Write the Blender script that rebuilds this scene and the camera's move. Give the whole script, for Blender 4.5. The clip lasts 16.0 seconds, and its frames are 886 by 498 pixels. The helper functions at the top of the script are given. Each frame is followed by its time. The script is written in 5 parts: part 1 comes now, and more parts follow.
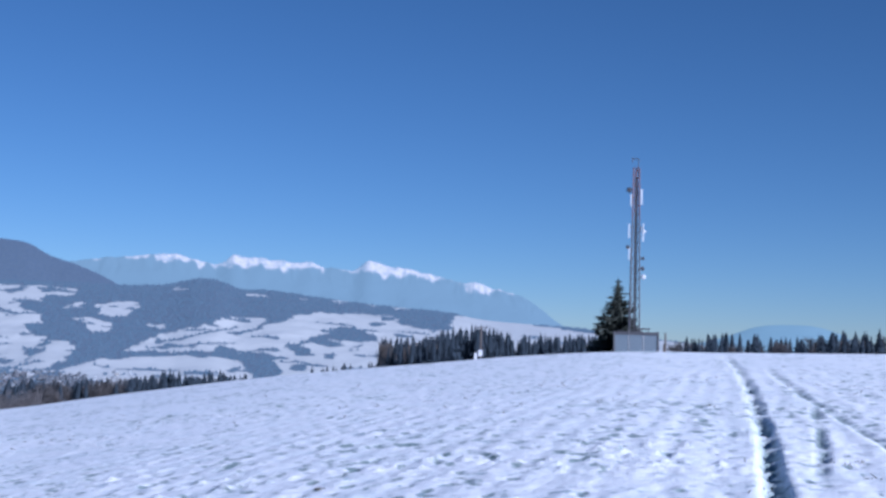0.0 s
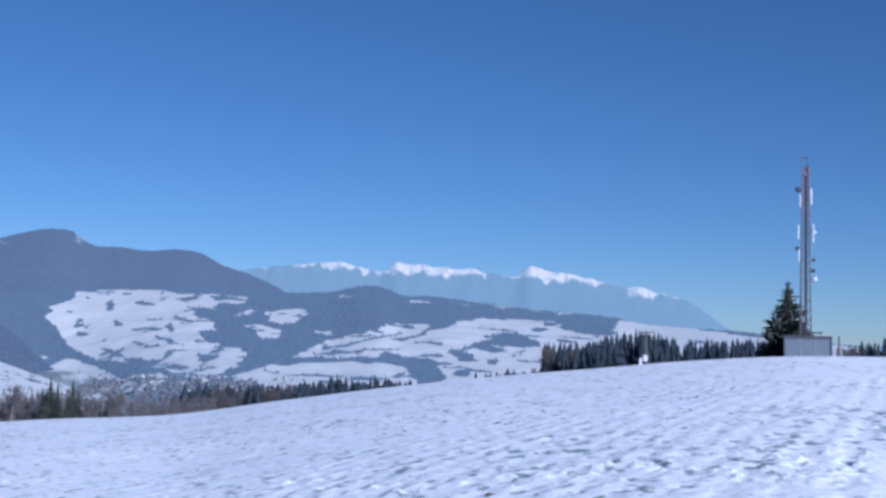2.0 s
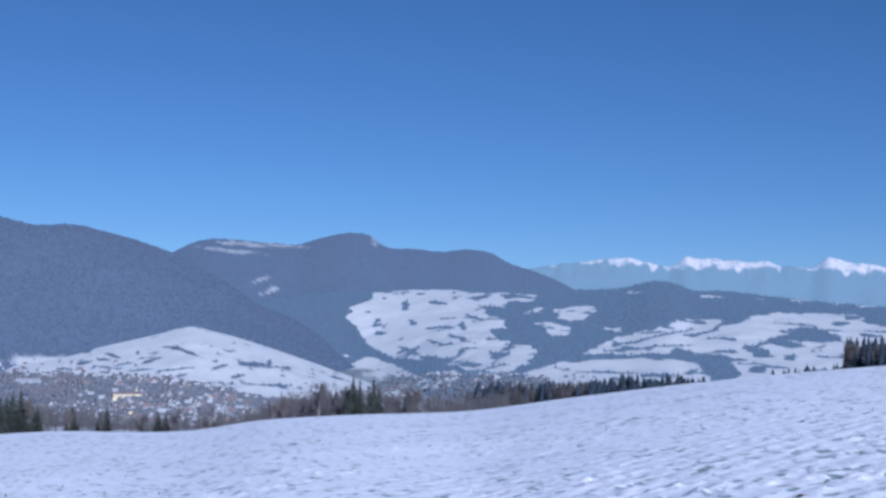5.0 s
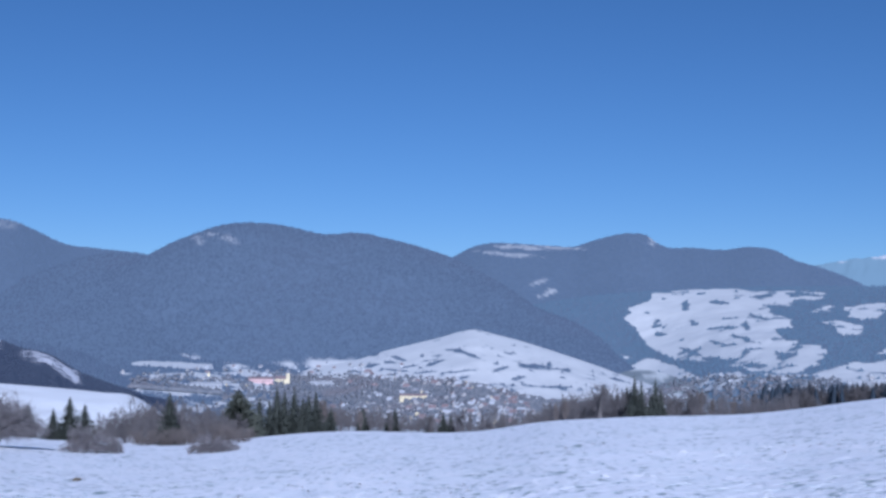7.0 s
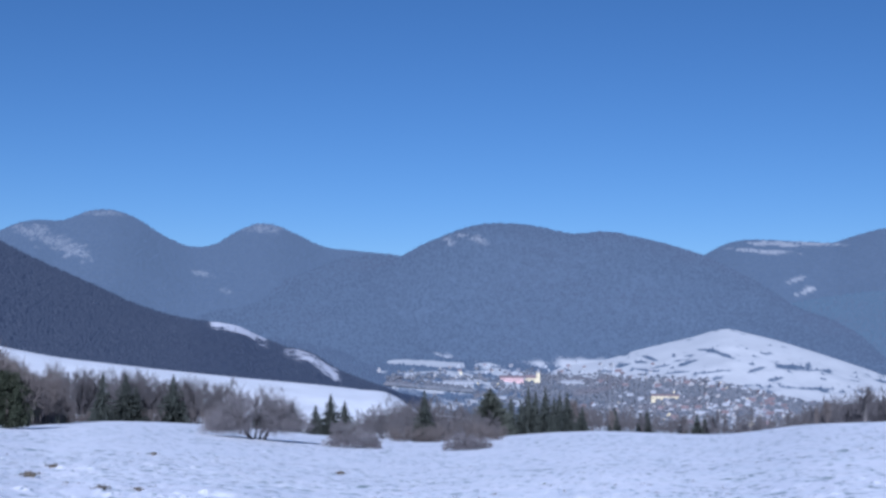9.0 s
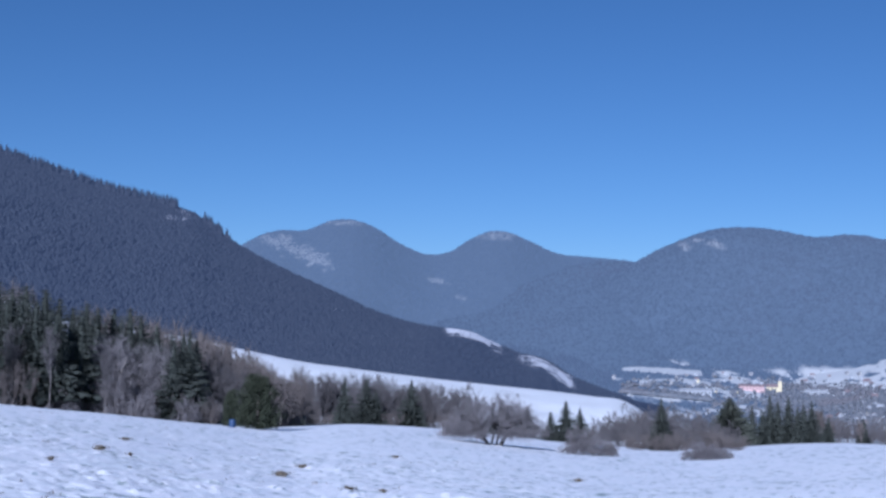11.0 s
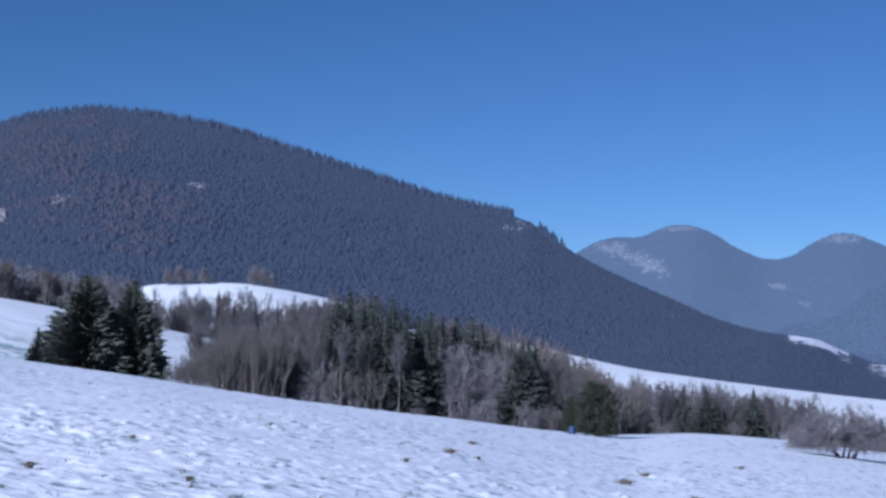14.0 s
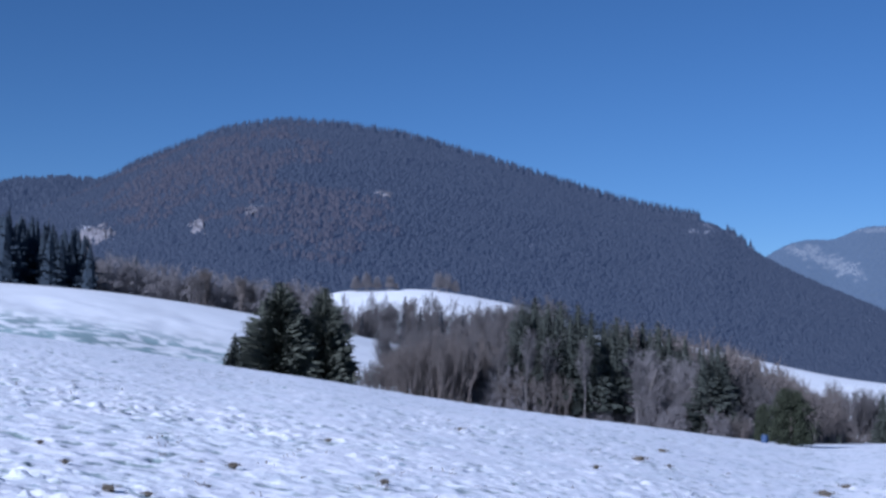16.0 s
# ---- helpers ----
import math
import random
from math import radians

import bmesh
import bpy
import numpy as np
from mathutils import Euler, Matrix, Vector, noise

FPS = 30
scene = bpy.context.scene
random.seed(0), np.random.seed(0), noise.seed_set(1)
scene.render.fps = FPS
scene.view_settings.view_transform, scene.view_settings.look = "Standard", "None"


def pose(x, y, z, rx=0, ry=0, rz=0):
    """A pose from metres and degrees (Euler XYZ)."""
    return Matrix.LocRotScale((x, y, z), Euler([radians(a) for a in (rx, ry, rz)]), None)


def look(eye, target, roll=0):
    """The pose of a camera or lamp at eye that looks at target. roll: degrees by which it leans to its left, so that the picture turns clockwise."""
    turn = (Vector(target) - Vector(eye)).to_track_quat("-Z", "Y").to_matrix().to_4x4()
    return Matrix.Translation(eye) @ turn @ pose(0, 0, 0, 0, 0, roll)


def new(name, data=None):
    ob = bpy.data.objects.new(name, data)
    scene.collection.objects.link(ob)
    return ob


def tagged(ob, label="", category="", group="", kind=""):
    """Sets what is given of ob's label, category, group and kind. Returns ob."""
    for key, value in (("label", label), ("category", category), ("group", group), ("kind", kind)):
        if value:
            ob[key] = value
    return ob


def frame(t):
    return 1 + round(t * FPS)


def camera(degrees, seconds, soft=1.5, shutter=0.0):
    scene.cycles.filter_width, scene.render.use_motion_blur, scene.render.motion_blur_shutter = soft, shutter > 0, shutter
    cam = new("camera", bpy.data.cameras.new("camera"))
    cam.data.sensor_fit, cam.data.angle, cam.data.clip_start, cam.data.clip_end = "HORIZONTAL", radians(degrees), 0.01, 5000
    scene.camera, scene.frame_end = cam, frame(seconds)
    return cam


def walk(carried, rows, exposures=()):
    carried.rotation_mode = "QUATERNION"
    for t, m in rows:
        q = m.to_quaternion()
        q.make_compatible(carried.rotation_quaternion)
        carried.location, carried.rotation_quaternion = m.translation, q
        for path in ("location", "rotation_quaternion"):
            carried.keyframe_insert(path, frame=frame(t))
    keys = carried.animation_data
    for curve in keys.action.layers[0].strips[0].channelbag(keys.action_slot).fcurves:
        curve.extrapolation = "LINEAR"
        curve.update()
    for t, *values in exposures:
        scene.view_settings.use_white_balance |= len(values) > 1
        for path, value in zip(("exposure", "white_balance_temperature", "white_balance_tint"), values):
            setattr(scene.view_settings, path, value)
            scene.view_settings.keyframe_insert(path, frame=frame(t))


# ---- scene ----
cam = camera(40.11, 16.0, soft=2.9)
# seconds, place, turn
ROWS = [
    (0.0, -0.002, -0.000, 1.65, 94.73, -1.51, 0.32),
    (0.5, -0.015, -0.000, 1.65, 94.82, -1.27, 1.92),
    (1.0, -0.027, -0.001, 1.65, 94.77, -1.43, 3.47),
    (1.5, -0.044, -0.002, 1.65, 94.70, -1.26, 5.63),
    (2.0, -0.062, -0.004, 1.65, 94.80, -1.30, 7.97),
    (2.5, -0.077, -0.007, 1.65, 94.72, -1.34, 9.90),
    (3.0, -0.095, -0.010, 1.65, 94.69, -1.18, 12.19),
    (5.5, -0.187, -0.041, 1.65, 94.53, -0.63, 24.60),
    (6.0, -0.212, -0.053, 1.65, 94.63, -0.44, 28.12),
    (6.5, -0.235, -0.066, 1.65, 94.18, -0.55, 31.51),
    (7.0, -0.256, -0.080, 1.65, 94.35, -0.34, 34.62),
    (7.5, -0.274, -0.093, 1.65, 94.23, -0.50, 37.59),
    (8.0, -0.291, -0.107, 1.65, 94.11, -0.33, 40.33),
    (8.5, -0.310, -0.124, 1.65, 94.11, -0.39, 43.61),
    (9.0, -0.325, -0.139, 1.65, 94.24, -0.45, 46.33),
    (11.5, -0.390, -0.226, 1.65, 94.34, -0.61, 60.18),
    (12.0, -0.401, -0.245, 1.65, 94.32, -0.61, 62.95),
    (12.5, -0.409, -0.262, 1.65, 94.53, -1.16, 65.32),
    (13.0, -0.416, -0.280, 1.65, 94.18, -0.83, 67.74),
    (13.5, -0.424, -0.298, 1.65, 94.42, -1.03, 70.25),
    (14.0, -0.430, -0.319, 1.65, 94.57, -0.86, 73.03),
    (14.5, -0.436, -0.340, 1.65, 94.34, -0.38, 75.90),
    (15.0, -0.441, -0.359, 1.65, 94.43, -0.39, 78.39),
    (15.5, -0.443, -0.371, 1.65, 94.82, -1.08, 79.94),
    (16.0, -0.445, -0.385, 1.65, 94.70, -0.96, 81.69),
]
walk(cam, [(t, pose(*p)) for t, *p in ROWS], exposures=[(0.0, 0.39, 5180, 18), (3.0, 0.36, 5180, 18), (5.5, 0.31, 5180, 18), (9.0, 0.37, 5180, 18), (16.0, 0.38, 5180, 18)])

# ---- daylight: low winter sun behind the right shoulder, clear sky ----
SUN_BEARING, SUN_HEIGHT = -138.0, 23.0
world = bpy.data.worlds.new("sky")
scene.world = world
world.use_nodes = True
wn = world.node_tree.nodes
sky = wn.new("ShaderNodeTexSky")
sky.sky_type, sky.sun_disc = "NISHITA", False
sky.sun_elevation, sky.sun_rotation = radians(SUN_HEIGHT), radians(-SUN_BEARING)
sky.altitude, sky.air_density, sky.dust_density, sky.ozone_density = 2600, 1.0, 0.9, 4.0
deep = wn.new("ShaderNodeHueSaturation")
deep.inputs["Hue"].default_value, deep.inputs["Saturation"].default_value = 0.4975, 1.07
world.node_tree.links.new(sky.outputs[0], deep.inputs["Color"])
world.node_tree.links.new(deep.outputs[0], wn["Background"].inputs[0])
wn["Background"].inputs[1].default_value = 0.053
sun_data = bpy.data.lights.new("sun", "SUN")
sun_data.energy, sun_data.angle, sun_data.color = 5.0, radians(0.6), (1.0, 0.96, 0.915)
sun = new("sun", sun_data)
sun.matrix_world = look((0, 0, 0), (math.sin(radians(SUN_BEARING)) * math.cos(radians(SUN_HEIGHT)),
                                    -math.cos(radians(SUN_BEARING)) * math.cos(radians(SUN_HEIGHT)), -math.sin(radians(SUN_HEIGHT))))


# ---- small tools ----
def mesh_np(name, verts, faces):
    """A mesh from an array of points and an array of triangles or quads."""
    me = bpy.data.meshes.new(name)
    verts, faces = np.asarray(verts, np.float32), np.asarray(faces, np.int32)
    me.vertices.add(len(verts))
    me.vertices.foreach_set("co", verts.ravel())
    me.loops.add(faces.size)
    me.loops.foreach_set("vertex_index", faces.ravel())
    me.polygons.add(len(faces))
    me.polygons.foreach_set("loop_start", np.arange(len(faces), dtype=np.int32) * faces.shape[1])
    me.update(calc_edges=True)
    return me


def smooth(me):
    me.polygons.foreach_set("use_smooth", np.ones(len(me.polygons), bool))
    return me


def attribute(me, name, values):
    a = me.attributes.new(name, "FLOAT", "POINT")
    a.data.foreach_set("value", np.asarray(values, np.float32))


def part(name, me, material, parent=None, label=""):
    if isinstance(me, bmesh.types.BMesh):
        bm, me = me, bpy.data.meshes.new(name)
        bm.to_mesh(me)
        bm.free()
    if material and not me.materials:
        me.materials.append(material)
    ob = new(name, me)
    ob.parent = parent
    return tagged(ob, label)


TABLES = {}


def vnoise(x, y, seed=0):
    """Smooth noise from -1 to 1 on arrays."""
    if seed not in TABLES:
        TABLES[seed] = np.random.RandomState(seed + 11).rand(256, 256) * 2 - 1
    tab = TABLES[seed]
    xi, yi = np.floor(x).astype(int), np.floor(y).astype(int)
    fx, fy = x - xi, y - yi
    fx, fy = fx * fx * (3 - 2 * fx), fy * fy * (3 - 2 * fy)
    a, b = tab[xi & 255, yi & 255], tab[(xi + 1) & 255, yi & 255]
    c, d = tab[xi & 255, (yi + 1) & 255], tab[(xi + 1) & 255, (yi + 1) & 255]
    return (a * (1 - fx) + b * fx) * (1 - fy) + (c * (1 - fx) + d * fx) * fy


def fbm(x, y, seed=0, octaves=4):
    total, amp = 0, 0.5
    for k in range(octaves):
        total = total + amp * vnoise(x * 2 ** k, y * 2 ** k, seed + k)
        amp *= 0.5
    return total


def polar(bearing, r):
    a = np.radians(bearing)
    return -r * np.sin(a), r * np.cos(a)


def step(a, b, x):
    s = np.clip((x - a) / (b - a), 0, 1)
    return s * s * (3 - 2 * s)


def curve(points, x):
    """Smooth interpolation through (x, value) points."""
    px, py = np.array(points, float).T
    m = np.gradient(py, px)
    x = np.clip(x, px[0], px[-1])
    i = np.clip(np.searchsorted(px, x) - 1, 0, len(px) - 2)
    h = px[i + 1] - px[i]
    u = (x - px[i]) / h
    return ((2 * u ** 3 - 3 * u ** 2 + 1) * py[i] + (u ** 3 - 2 * u ** 2 + u) * h * m[i]
            + (-2 * u ** 3 + 3 * u ** 2) * py[i + 1] + (u ** 3 - u ** 2) * h * m[i + 1])


# ---- materials ----
def nodes(name, rough=0.8, spec=0.3):
    m = bpy.data.materials.new(name)
    m.use_nodes = True
    n, l = m.node_tree.nodes, m.node_tree.links
    p = n["Principled BSDF"]
    p.inputs["Roughness"].default_value = rough
    p.inputs["Specular IOR Level"].default_value = spec
    return m, n, l, p


def noise_node(n, l, scale, detail=4.0, rough=0.55, coords=None):
    t = n.new("ShaderNodeTexNoise")
    t.inputs["Scale"].default_value, t.inputs["Detail"].default_value, t.inputs["Roughness"].default_value = scale, detail, rough
    if coords is None:
        coords = n.new("ShaderNodeNewGeometry").outputs["Position"]
    l.new(coords, t.inputs["Vector"])
    return t.outputs["Fac"]


def ramp(n, l, fac, stops):
    r = n.new("ShaderNodeValToRGB")
    e = r.color_ramp.elements
    while len(e) < len(stops):
        e.new(0.5)
    for el, (at, col) in zip(e, stops):
        el.position, el.color = at, (*col, 1) if len(col) == 3 else col
    l.new(fac, r.inputs[0])
    return r.outputs[0]


def mix(n, l, fac, a, b):
    m = n.new("ShaderNodeMix")
    m.data_type = "RGBA"
    for sock, v in ((m.inputs[0], fac), (m.inputs[6], a), (m.inputs[7], b)):
        if isinstance(v, (tuple, list)):
            sock.default_value = (*v, 1)
        elif isinstance(v, (int, float)):
            sock.default_value = v
        else:
            l.new(v, sock)
    return m.outputs[2]


def bump(n, l, p, height, strength, distance):
    b = n.new("ShaderNodeBump")
    b.inputs["Strength"].default_value, b.inputs["Distance"].default_value = strength, distance
    l.new(height, b.inputs["Height"])
    l.new(b.outputs[0], p.inputs["Normal"])


def plain(name, dark, light, scale=3.0, rough=0.8, metal=0.0, relief=0.2, spec=0.3, fine=9.0):
    """A surface mottled at two scales."""
    m, n, l, p = nodes(name, rough, spec)
    a, b = noise_node(n, l, scale), noise_node(n, l, scale * fine, 3)
    c = ramp(n, l, a, [(0.3, dark), (0.7, light)])
    c = mix(n, l, 0.3, c, ramp(n, l, b, [(0.35, dark), (0.65, light)]))
    l.new(c, p.inputs["Base Color"])
    p.inputs["Metallic"].default_value = metal
    if relief:
        bump(n, l, p, b, relief, 0.02)
    return m


def wood_cover(name, colours, warm=None, patch=0.004, haze=None):
    """Crowns of a far wood: every tree a shade of its own, in drifts. Distance haze is painted in as an even blue
    emission.
    """
    m, n, l, p = nodes(name, 0.9, 0.1)
    g = n.new("ShaderNodeNewGeometry")
    c = ramp(n, l, g.outputs["Random Per Island"], [(k / (len(colours) - 1), v) for k, v in enumerate(colours)])
    if warm:
        drift = ramp(n, l, noise_node(n, l, patch, 3), [(0.5, (0, 0, 0)), (0.66, (0.7, 0.7, 0.7))])
        c = mix(n, l, drift, c, warm)
    l.new(c, p.inputs["Base Color"])
    if haze:
        p.inputs["Emission Color"].default_value, p.inputs["Emission Strength"].default_value = (*haze, 1), 1.0
    return m


def snow_ground(name, snow, floor, scale, haze=None):
    """Hillside: open snow where the attribute says so, wooded floor elsewhere. Any emission is painted distance haze.
    """
    m, n, l, p = nodes(name, 0.7, 0.2)
    at = n.new("ShaderNodeAttribute")
    at.attribute_name = "open"
    grain = noise_node(n, l, scale, 5, 0.6)
    s = ramp(n, l, grain, [(0.3, tuple(0.86 * v for v in snow)), (0.65, snow)])
    f = ramp(n, l, noise_node(n, l, scale * 3, 3), [(0.35, floor), (0.75, tuple(1.5 * v for v in floor))])
    l.new(mix(n, l, at.outputs["Fac"], f, s), p.inputs["Base Color"])
    if haze:
        p.inputs["Emission Color"].default_value, p.inputs["Emission Strength"].default_value = (*haze, 1), 1.0
    return m


SNOW = (0.885, 0.898, 0.94)


# ---- the lie of the land ----
EYE = 1.65
# bearing (degrees to the left of the first view) and slope of the field's brow; and how far off the brow is
BROW = [(-180, 0.5), (-60, 0.6), (-19.7, 0.29), (-13, 0.19), (-8, 0.11), (-2.8, -0.27), (2.5, -0.83), (7.8, -1.41), (15.4, -2.47), (20.2, -3.15),
        (27, -3.5), (30, -3.72), (32.8, -4.14), (40, -4.22), (46.9, -4.66), (52.7, -4.4), (57.6, -3.98), (61.4, -3.82), (65.5, -3.95), (73, -3.34),
        (78, -2.87), (83, -2.25), (88, -1.5), (92.5, -0.9), (97, -0.24), (101.7, 0.35), (125, 1.5), (180, 0.5)]
BROW_AT = [(-180, 130), (0, 130), (20, 130), (32, 150), (44, 260), (54, 275), (59, 250), (63, 190), (67, 130), (71, 105), (105, 100), (180, 130)]


def field(b, r):
    m, rc = np.tan(np.radians(curve(BROW, b))), curve(BROW_AT, b)
    q = r / rc
    qm = 2.4
    z = m * r + EYE * (2 * q - q * q)
    far = m * r + EYE * (2 * qm - qm * qm) + EYE * 2 * (1 - qm) / rc * (r - qm * rc)
    z = np.where(q < qm, z, far)
    valley = -122 + 75 * step(1900, 3150, r) + 20 * step(3000, 4800, r)
    return np.maximum(z, valley) + 6 * np.exp(-((z - valley) / 14) ** 2)


class Ridge:
    """A hill: its crest by bearing, slope seen from the field and distance, falling to its foot in front and behind."""

    def __init__(self, crest, away, depth, foot, back=500, gully=6.0, seed=1, bulge=0.5, grain=0.0, jag=0.0):
        self.crest, self.away, self.depth, self.foot = crest, away, depth, foot
        self.back, self.gully, self.seed, self.bulge = back, gully, seed, bulge
        self.grain, self.jag = grain or gully * 12, jag

    def skyline(self, b):
        return curve(self.crest, b)

    def spread(self, b):
        g = lambda v: curve(v, b) if isinstance(v, list) else np.full(np.shape(b), float(v))
        R, d, f = g(self.away), g(self.depth), g(self.foot)
        return R, d, np.minimum(f, field(b, R - d) - 6)

    def z(self, b, r):
        R, d, f = self.spread(b)
        top = EYE + R * np.tan(np.radians(self.skyline(b)))
        s = np.clip((r - (R - d)) / d, -0.2, 1)
        u = np.clip(s, 0, 1)
        rise = (1 - self.bulge) * u + self.bulge * u * u * (3 - 2 * u)
        over = np.clip((r - R) / self.back, 0, 1)
        h = f + (top - f) * rise * (1 - over ** 1.3) - 300 * np.clip(-s, 0, 1)
        x, y = polar(b, r)
        k = np.minimum(u, 1 - u) * (1 - over) * 2
        h = np.where(r < R - 1.14 * d, -999.0, h)
        h = h + R * np.radians(self.jag) * fbm(b * 2.1, b * 0 + 0.5, self.seed, 4) * np.clip(u * 6 - 5, 0, 1) * (1 - over)
        return h + k * self.gully * fbm(x / self.grain, y / self.grain, self.seed, 4)

    def mesh(self, name, nb, nr, openness=None):
        lo, hi = self.crest[0][0], self.crest[-1][0]
        b = np.linspace(lo, hi, nb)[:, None] * np.ones((1, nr))
        R, d, f = self.spread(b)
        k = np.linspace(0, 1, nr)[None, :]
        r = np.where(k < 0.8, R - d * 1.08 + d * 1.08 * k / 0.8, R + self.back * (k - 0.8) / 0.2)
        z = self.z(b, r)
        x, y = polar(b, r)
        i = np.arange(nb * nr).reshape(nb, nr)
        faces = np.stack([i[:-1, :-1], i[:-1, 1:], i[1:, 1:], i[1:, :-1]], -1).reshape(-1, 4)
        me = smooth(mesh_np(name, np.stack([x, y, z], -1).reshape(-1, 3), faces))
        if openness is not None:
            e = np.degrees(np.arctan2(z - EYE, r))
            attribute(me, "open", openness(b, e, x, y).ravel())
        return me


class Massif(Ridge):
    """A high range whose crest sends spurs and couloirs down its face."""

    def z(self, b, r):
        R, d, _ = self.spread(b)
        u = np.clip((r - (R - d)) / d, 0, 1)
        bend = b + 0.5 * fbm(b * 0.9, u * 2.0, self.seed + 40, 3)
        spur = 1 - np.abs(vnoise(bend * 1.1, u * 3.0, self.seed + 50)) - 0.6 * np.abs(vnoise(bend * 2.9, u * 6.0, self.seed + 51))
        return super().z(b, r) + 30 * (spur - 0.6) * np.clip(4 * u - 3, 0, 1) * np.sqrt(np.clip(8 * (1 - u), 0, 1)) * (r < R)


def inside(shape, b, e):
    """Which places lie within a field's outline (corners by bearing and slope)."""
    odd = np.zeros(np.shape(b), bool)
    for (b0, e0), (b1, e1) in zip(shape, shape[1:] + shape[:1]):
        cut = (e0 > e) != (e1 > e)
        odd ^= cut & (b < (b1 - b0) * (e - e0) / (e1 - e0 + 1e-9) + b0)
    return odd


def blots(spots, b, e):
    """How far inside any of some slanting ovals: bearing, slope, half width, half height, slant."""
    best = np.full(np.shape(b), -9.0)
    for cb, ce, w, h, tilt in spots:
        u, v = b - cb, e - ce - tilt * (b - cb)
        best = np.maximum(best, 1 - np.sqrt((u / w) ** 2 + (v / h) ** 2))
    return best


near_hill = Ridge([(47, -3.6), (48.8, -2.38), (49.9, -2.0), (51.2, -1.48), (52.5, -0.70), (53.8, -0.38), (54.4, -0.15), (55.2, 0.2), (55.8, 0.48), (56.6, 0.66), (57.2, 0.72), (58.5, 0.86), (59.9, 1.17), (62.6, 2.32), (65.2, 3.47), (66.9, 4.37), (68.2, 5.15),
                   (69.1, 5.85), (69.9, 6.08), (70.8, 6.25), (73.4, 6.82), (76, 7.63), (78.7, 8.42), (81.4, 9.19), (84.1, 9.83), (87.9, 10.22), (89.5, 10.22), (90.8, 10.02),
                   (92.1, 9.72), (93.4, 9.21), (96, 8.02), (97.8, 7.02), (102, 5.22), (110, 1.72), (118, -2.15)],
                  [(47, 1500), (55, 1650), (70, 2000), (90, 2100), (118, 2100)], [(47, 500), (60, 800), (75, 1250), (118, 1300)], [(47, -95), (60, -60), (80, -25), (118, 0)], 600, 12, 3)
left_hill = Ridge([(92, 5), (96, 6.78), (98, 7.3), (100, 7.25), (104, 6.6), (112, 6.3), (125, 5.0), (140, 3)], 2700, 900, 0, 500, 12, 5)
twin_hill = Ridge([(45.5, 3.0), (48.4, 3.89), (50.5, 4.11), (52, 4.28), (53.3, 4.85), (54.1, 5.2), (55.1, 5.3), (55.9, 5.0), (57.2, 4.25), (58.3, 4.2), (59.4, 4.67),
                   (60.7, 5.45), (61.5, 5.72), (62.6, 5.70), (63.9, 5.2), (65, 5.18), (65.8, 5.0), (66.9, 4.4), (69, 3.2), (72, 1.0)], 3900, 1300, -60, 500, 22, 7, 0.2)
saddle_hill = Ridge([(44, 3.2), (47.2, 3.55), (49.5, 3.9), (51, 3.75), (53, 3.0), (55, 2.2), (57, 1.6), (60, 1.0), (64, 0.4), (68, -1)], 3300, 1000, -70, 400, 18, 9, 0.3)
town_hill = Ridge([(22, -3.6), (24, -2.1), (25.6, -0.8), (27, 0.2), (28.4, 0.9), (30.3, 1.66), (31.6, 2.55), (32.8, 3.2), (34.4, 4.0), (35.6, 4.4), (37, 4.75), (38.5, 5.06), (40.4, 5.0),
                   (42, 5.33), (43.8, 5.46), (44.7, 5.4), (46, 5.0), (47.3, 4.45), (48.6, 3.75), (50, 3.3), (51.3, 2.8), (53, 2.2), (56, 0.6), (60, -1.5)],
                  3150, [(22, 500), (40, 800), (60, 500)], [(22, -70), (40, -45), (60, -70)], 500, 14, 13)
back_hill = Ridge([(13.5, 1.0), (15.5, 2.6), (17.3, 3.4), (18.4, 3.75), (19.4, 4.26), (20.5, 4.38), (21.6, 4.27), (22.9, 4.38), (24.5, 4.55), (25.1, 4.98), (25.8, 5.08), (27.4, 4.8),
                   (28.5, 4.47), (29.6, 4.52), (31.4, 4.62), (32.4, 4.64), (33.3, 4.42), (34.3, 3.9), (36, 3.2), (40, 2)], 4100, 1100, -40, 400, 24, 15, 0.3)
patch_hill = Ridge([(-14, 0.2), (-10, 0.7), (-6.9, 1.05), (-3.8, 1.28), (-1.3, 1.47), (0, 1.7), (1.3, 1.82), (3.9, 2.03), (6.5, 2.3), (8.6, 2.52), (9.9, 2.55), (11, 2.92), (11.8, 2.95),
                    (13.1, 2.66), (14.5, 2.55), (17, 2.55), (21, 2.52), (25, 2.35), (28, 2.1), (31, 1.5), (34, 0.2)],
                   [(-14, 3000), (10, 3500), (34, 3300)], [(-14, 1300), (10, 1700), (20, 1500), (25, 800), (34, 600)], -118, 400, 10, 17, 0.35)
RANGE_CREST = [(-14, 0.0), (-11, 0.2), (-8, 0.5), (-5.1, 1.4), (-3.4, 2.55), (-2.4, 2.86), (-1.8, 3.02), (-1.1, 3.2), (-0.4, 3.18), (0.5, 3.44), (2, 3.72), (3.18, 3.9), (4, 4.1), (4.64, 3.6), (5.6, 3.74), (6.2, 3.8),
               (6.65, 3.96), (7.4, 3.86), (8, 3.94), (8.6, 3.98), (9.04, 4.12), (9.6, 4.06), (10.23, 4.24), (10.86, 3.72), (11.65, 3.8), (12.5, 3.98), (13.47, 4.12), (14.5, 3.98), (15.8, 3.84), (17.25, 3.6), (19, 3.2), (22, 2.4)]
snow_range = Massif(RANGE_CREST, 4750, 700, 20, 150, 24, 19, 0.0, 110, 0.10)
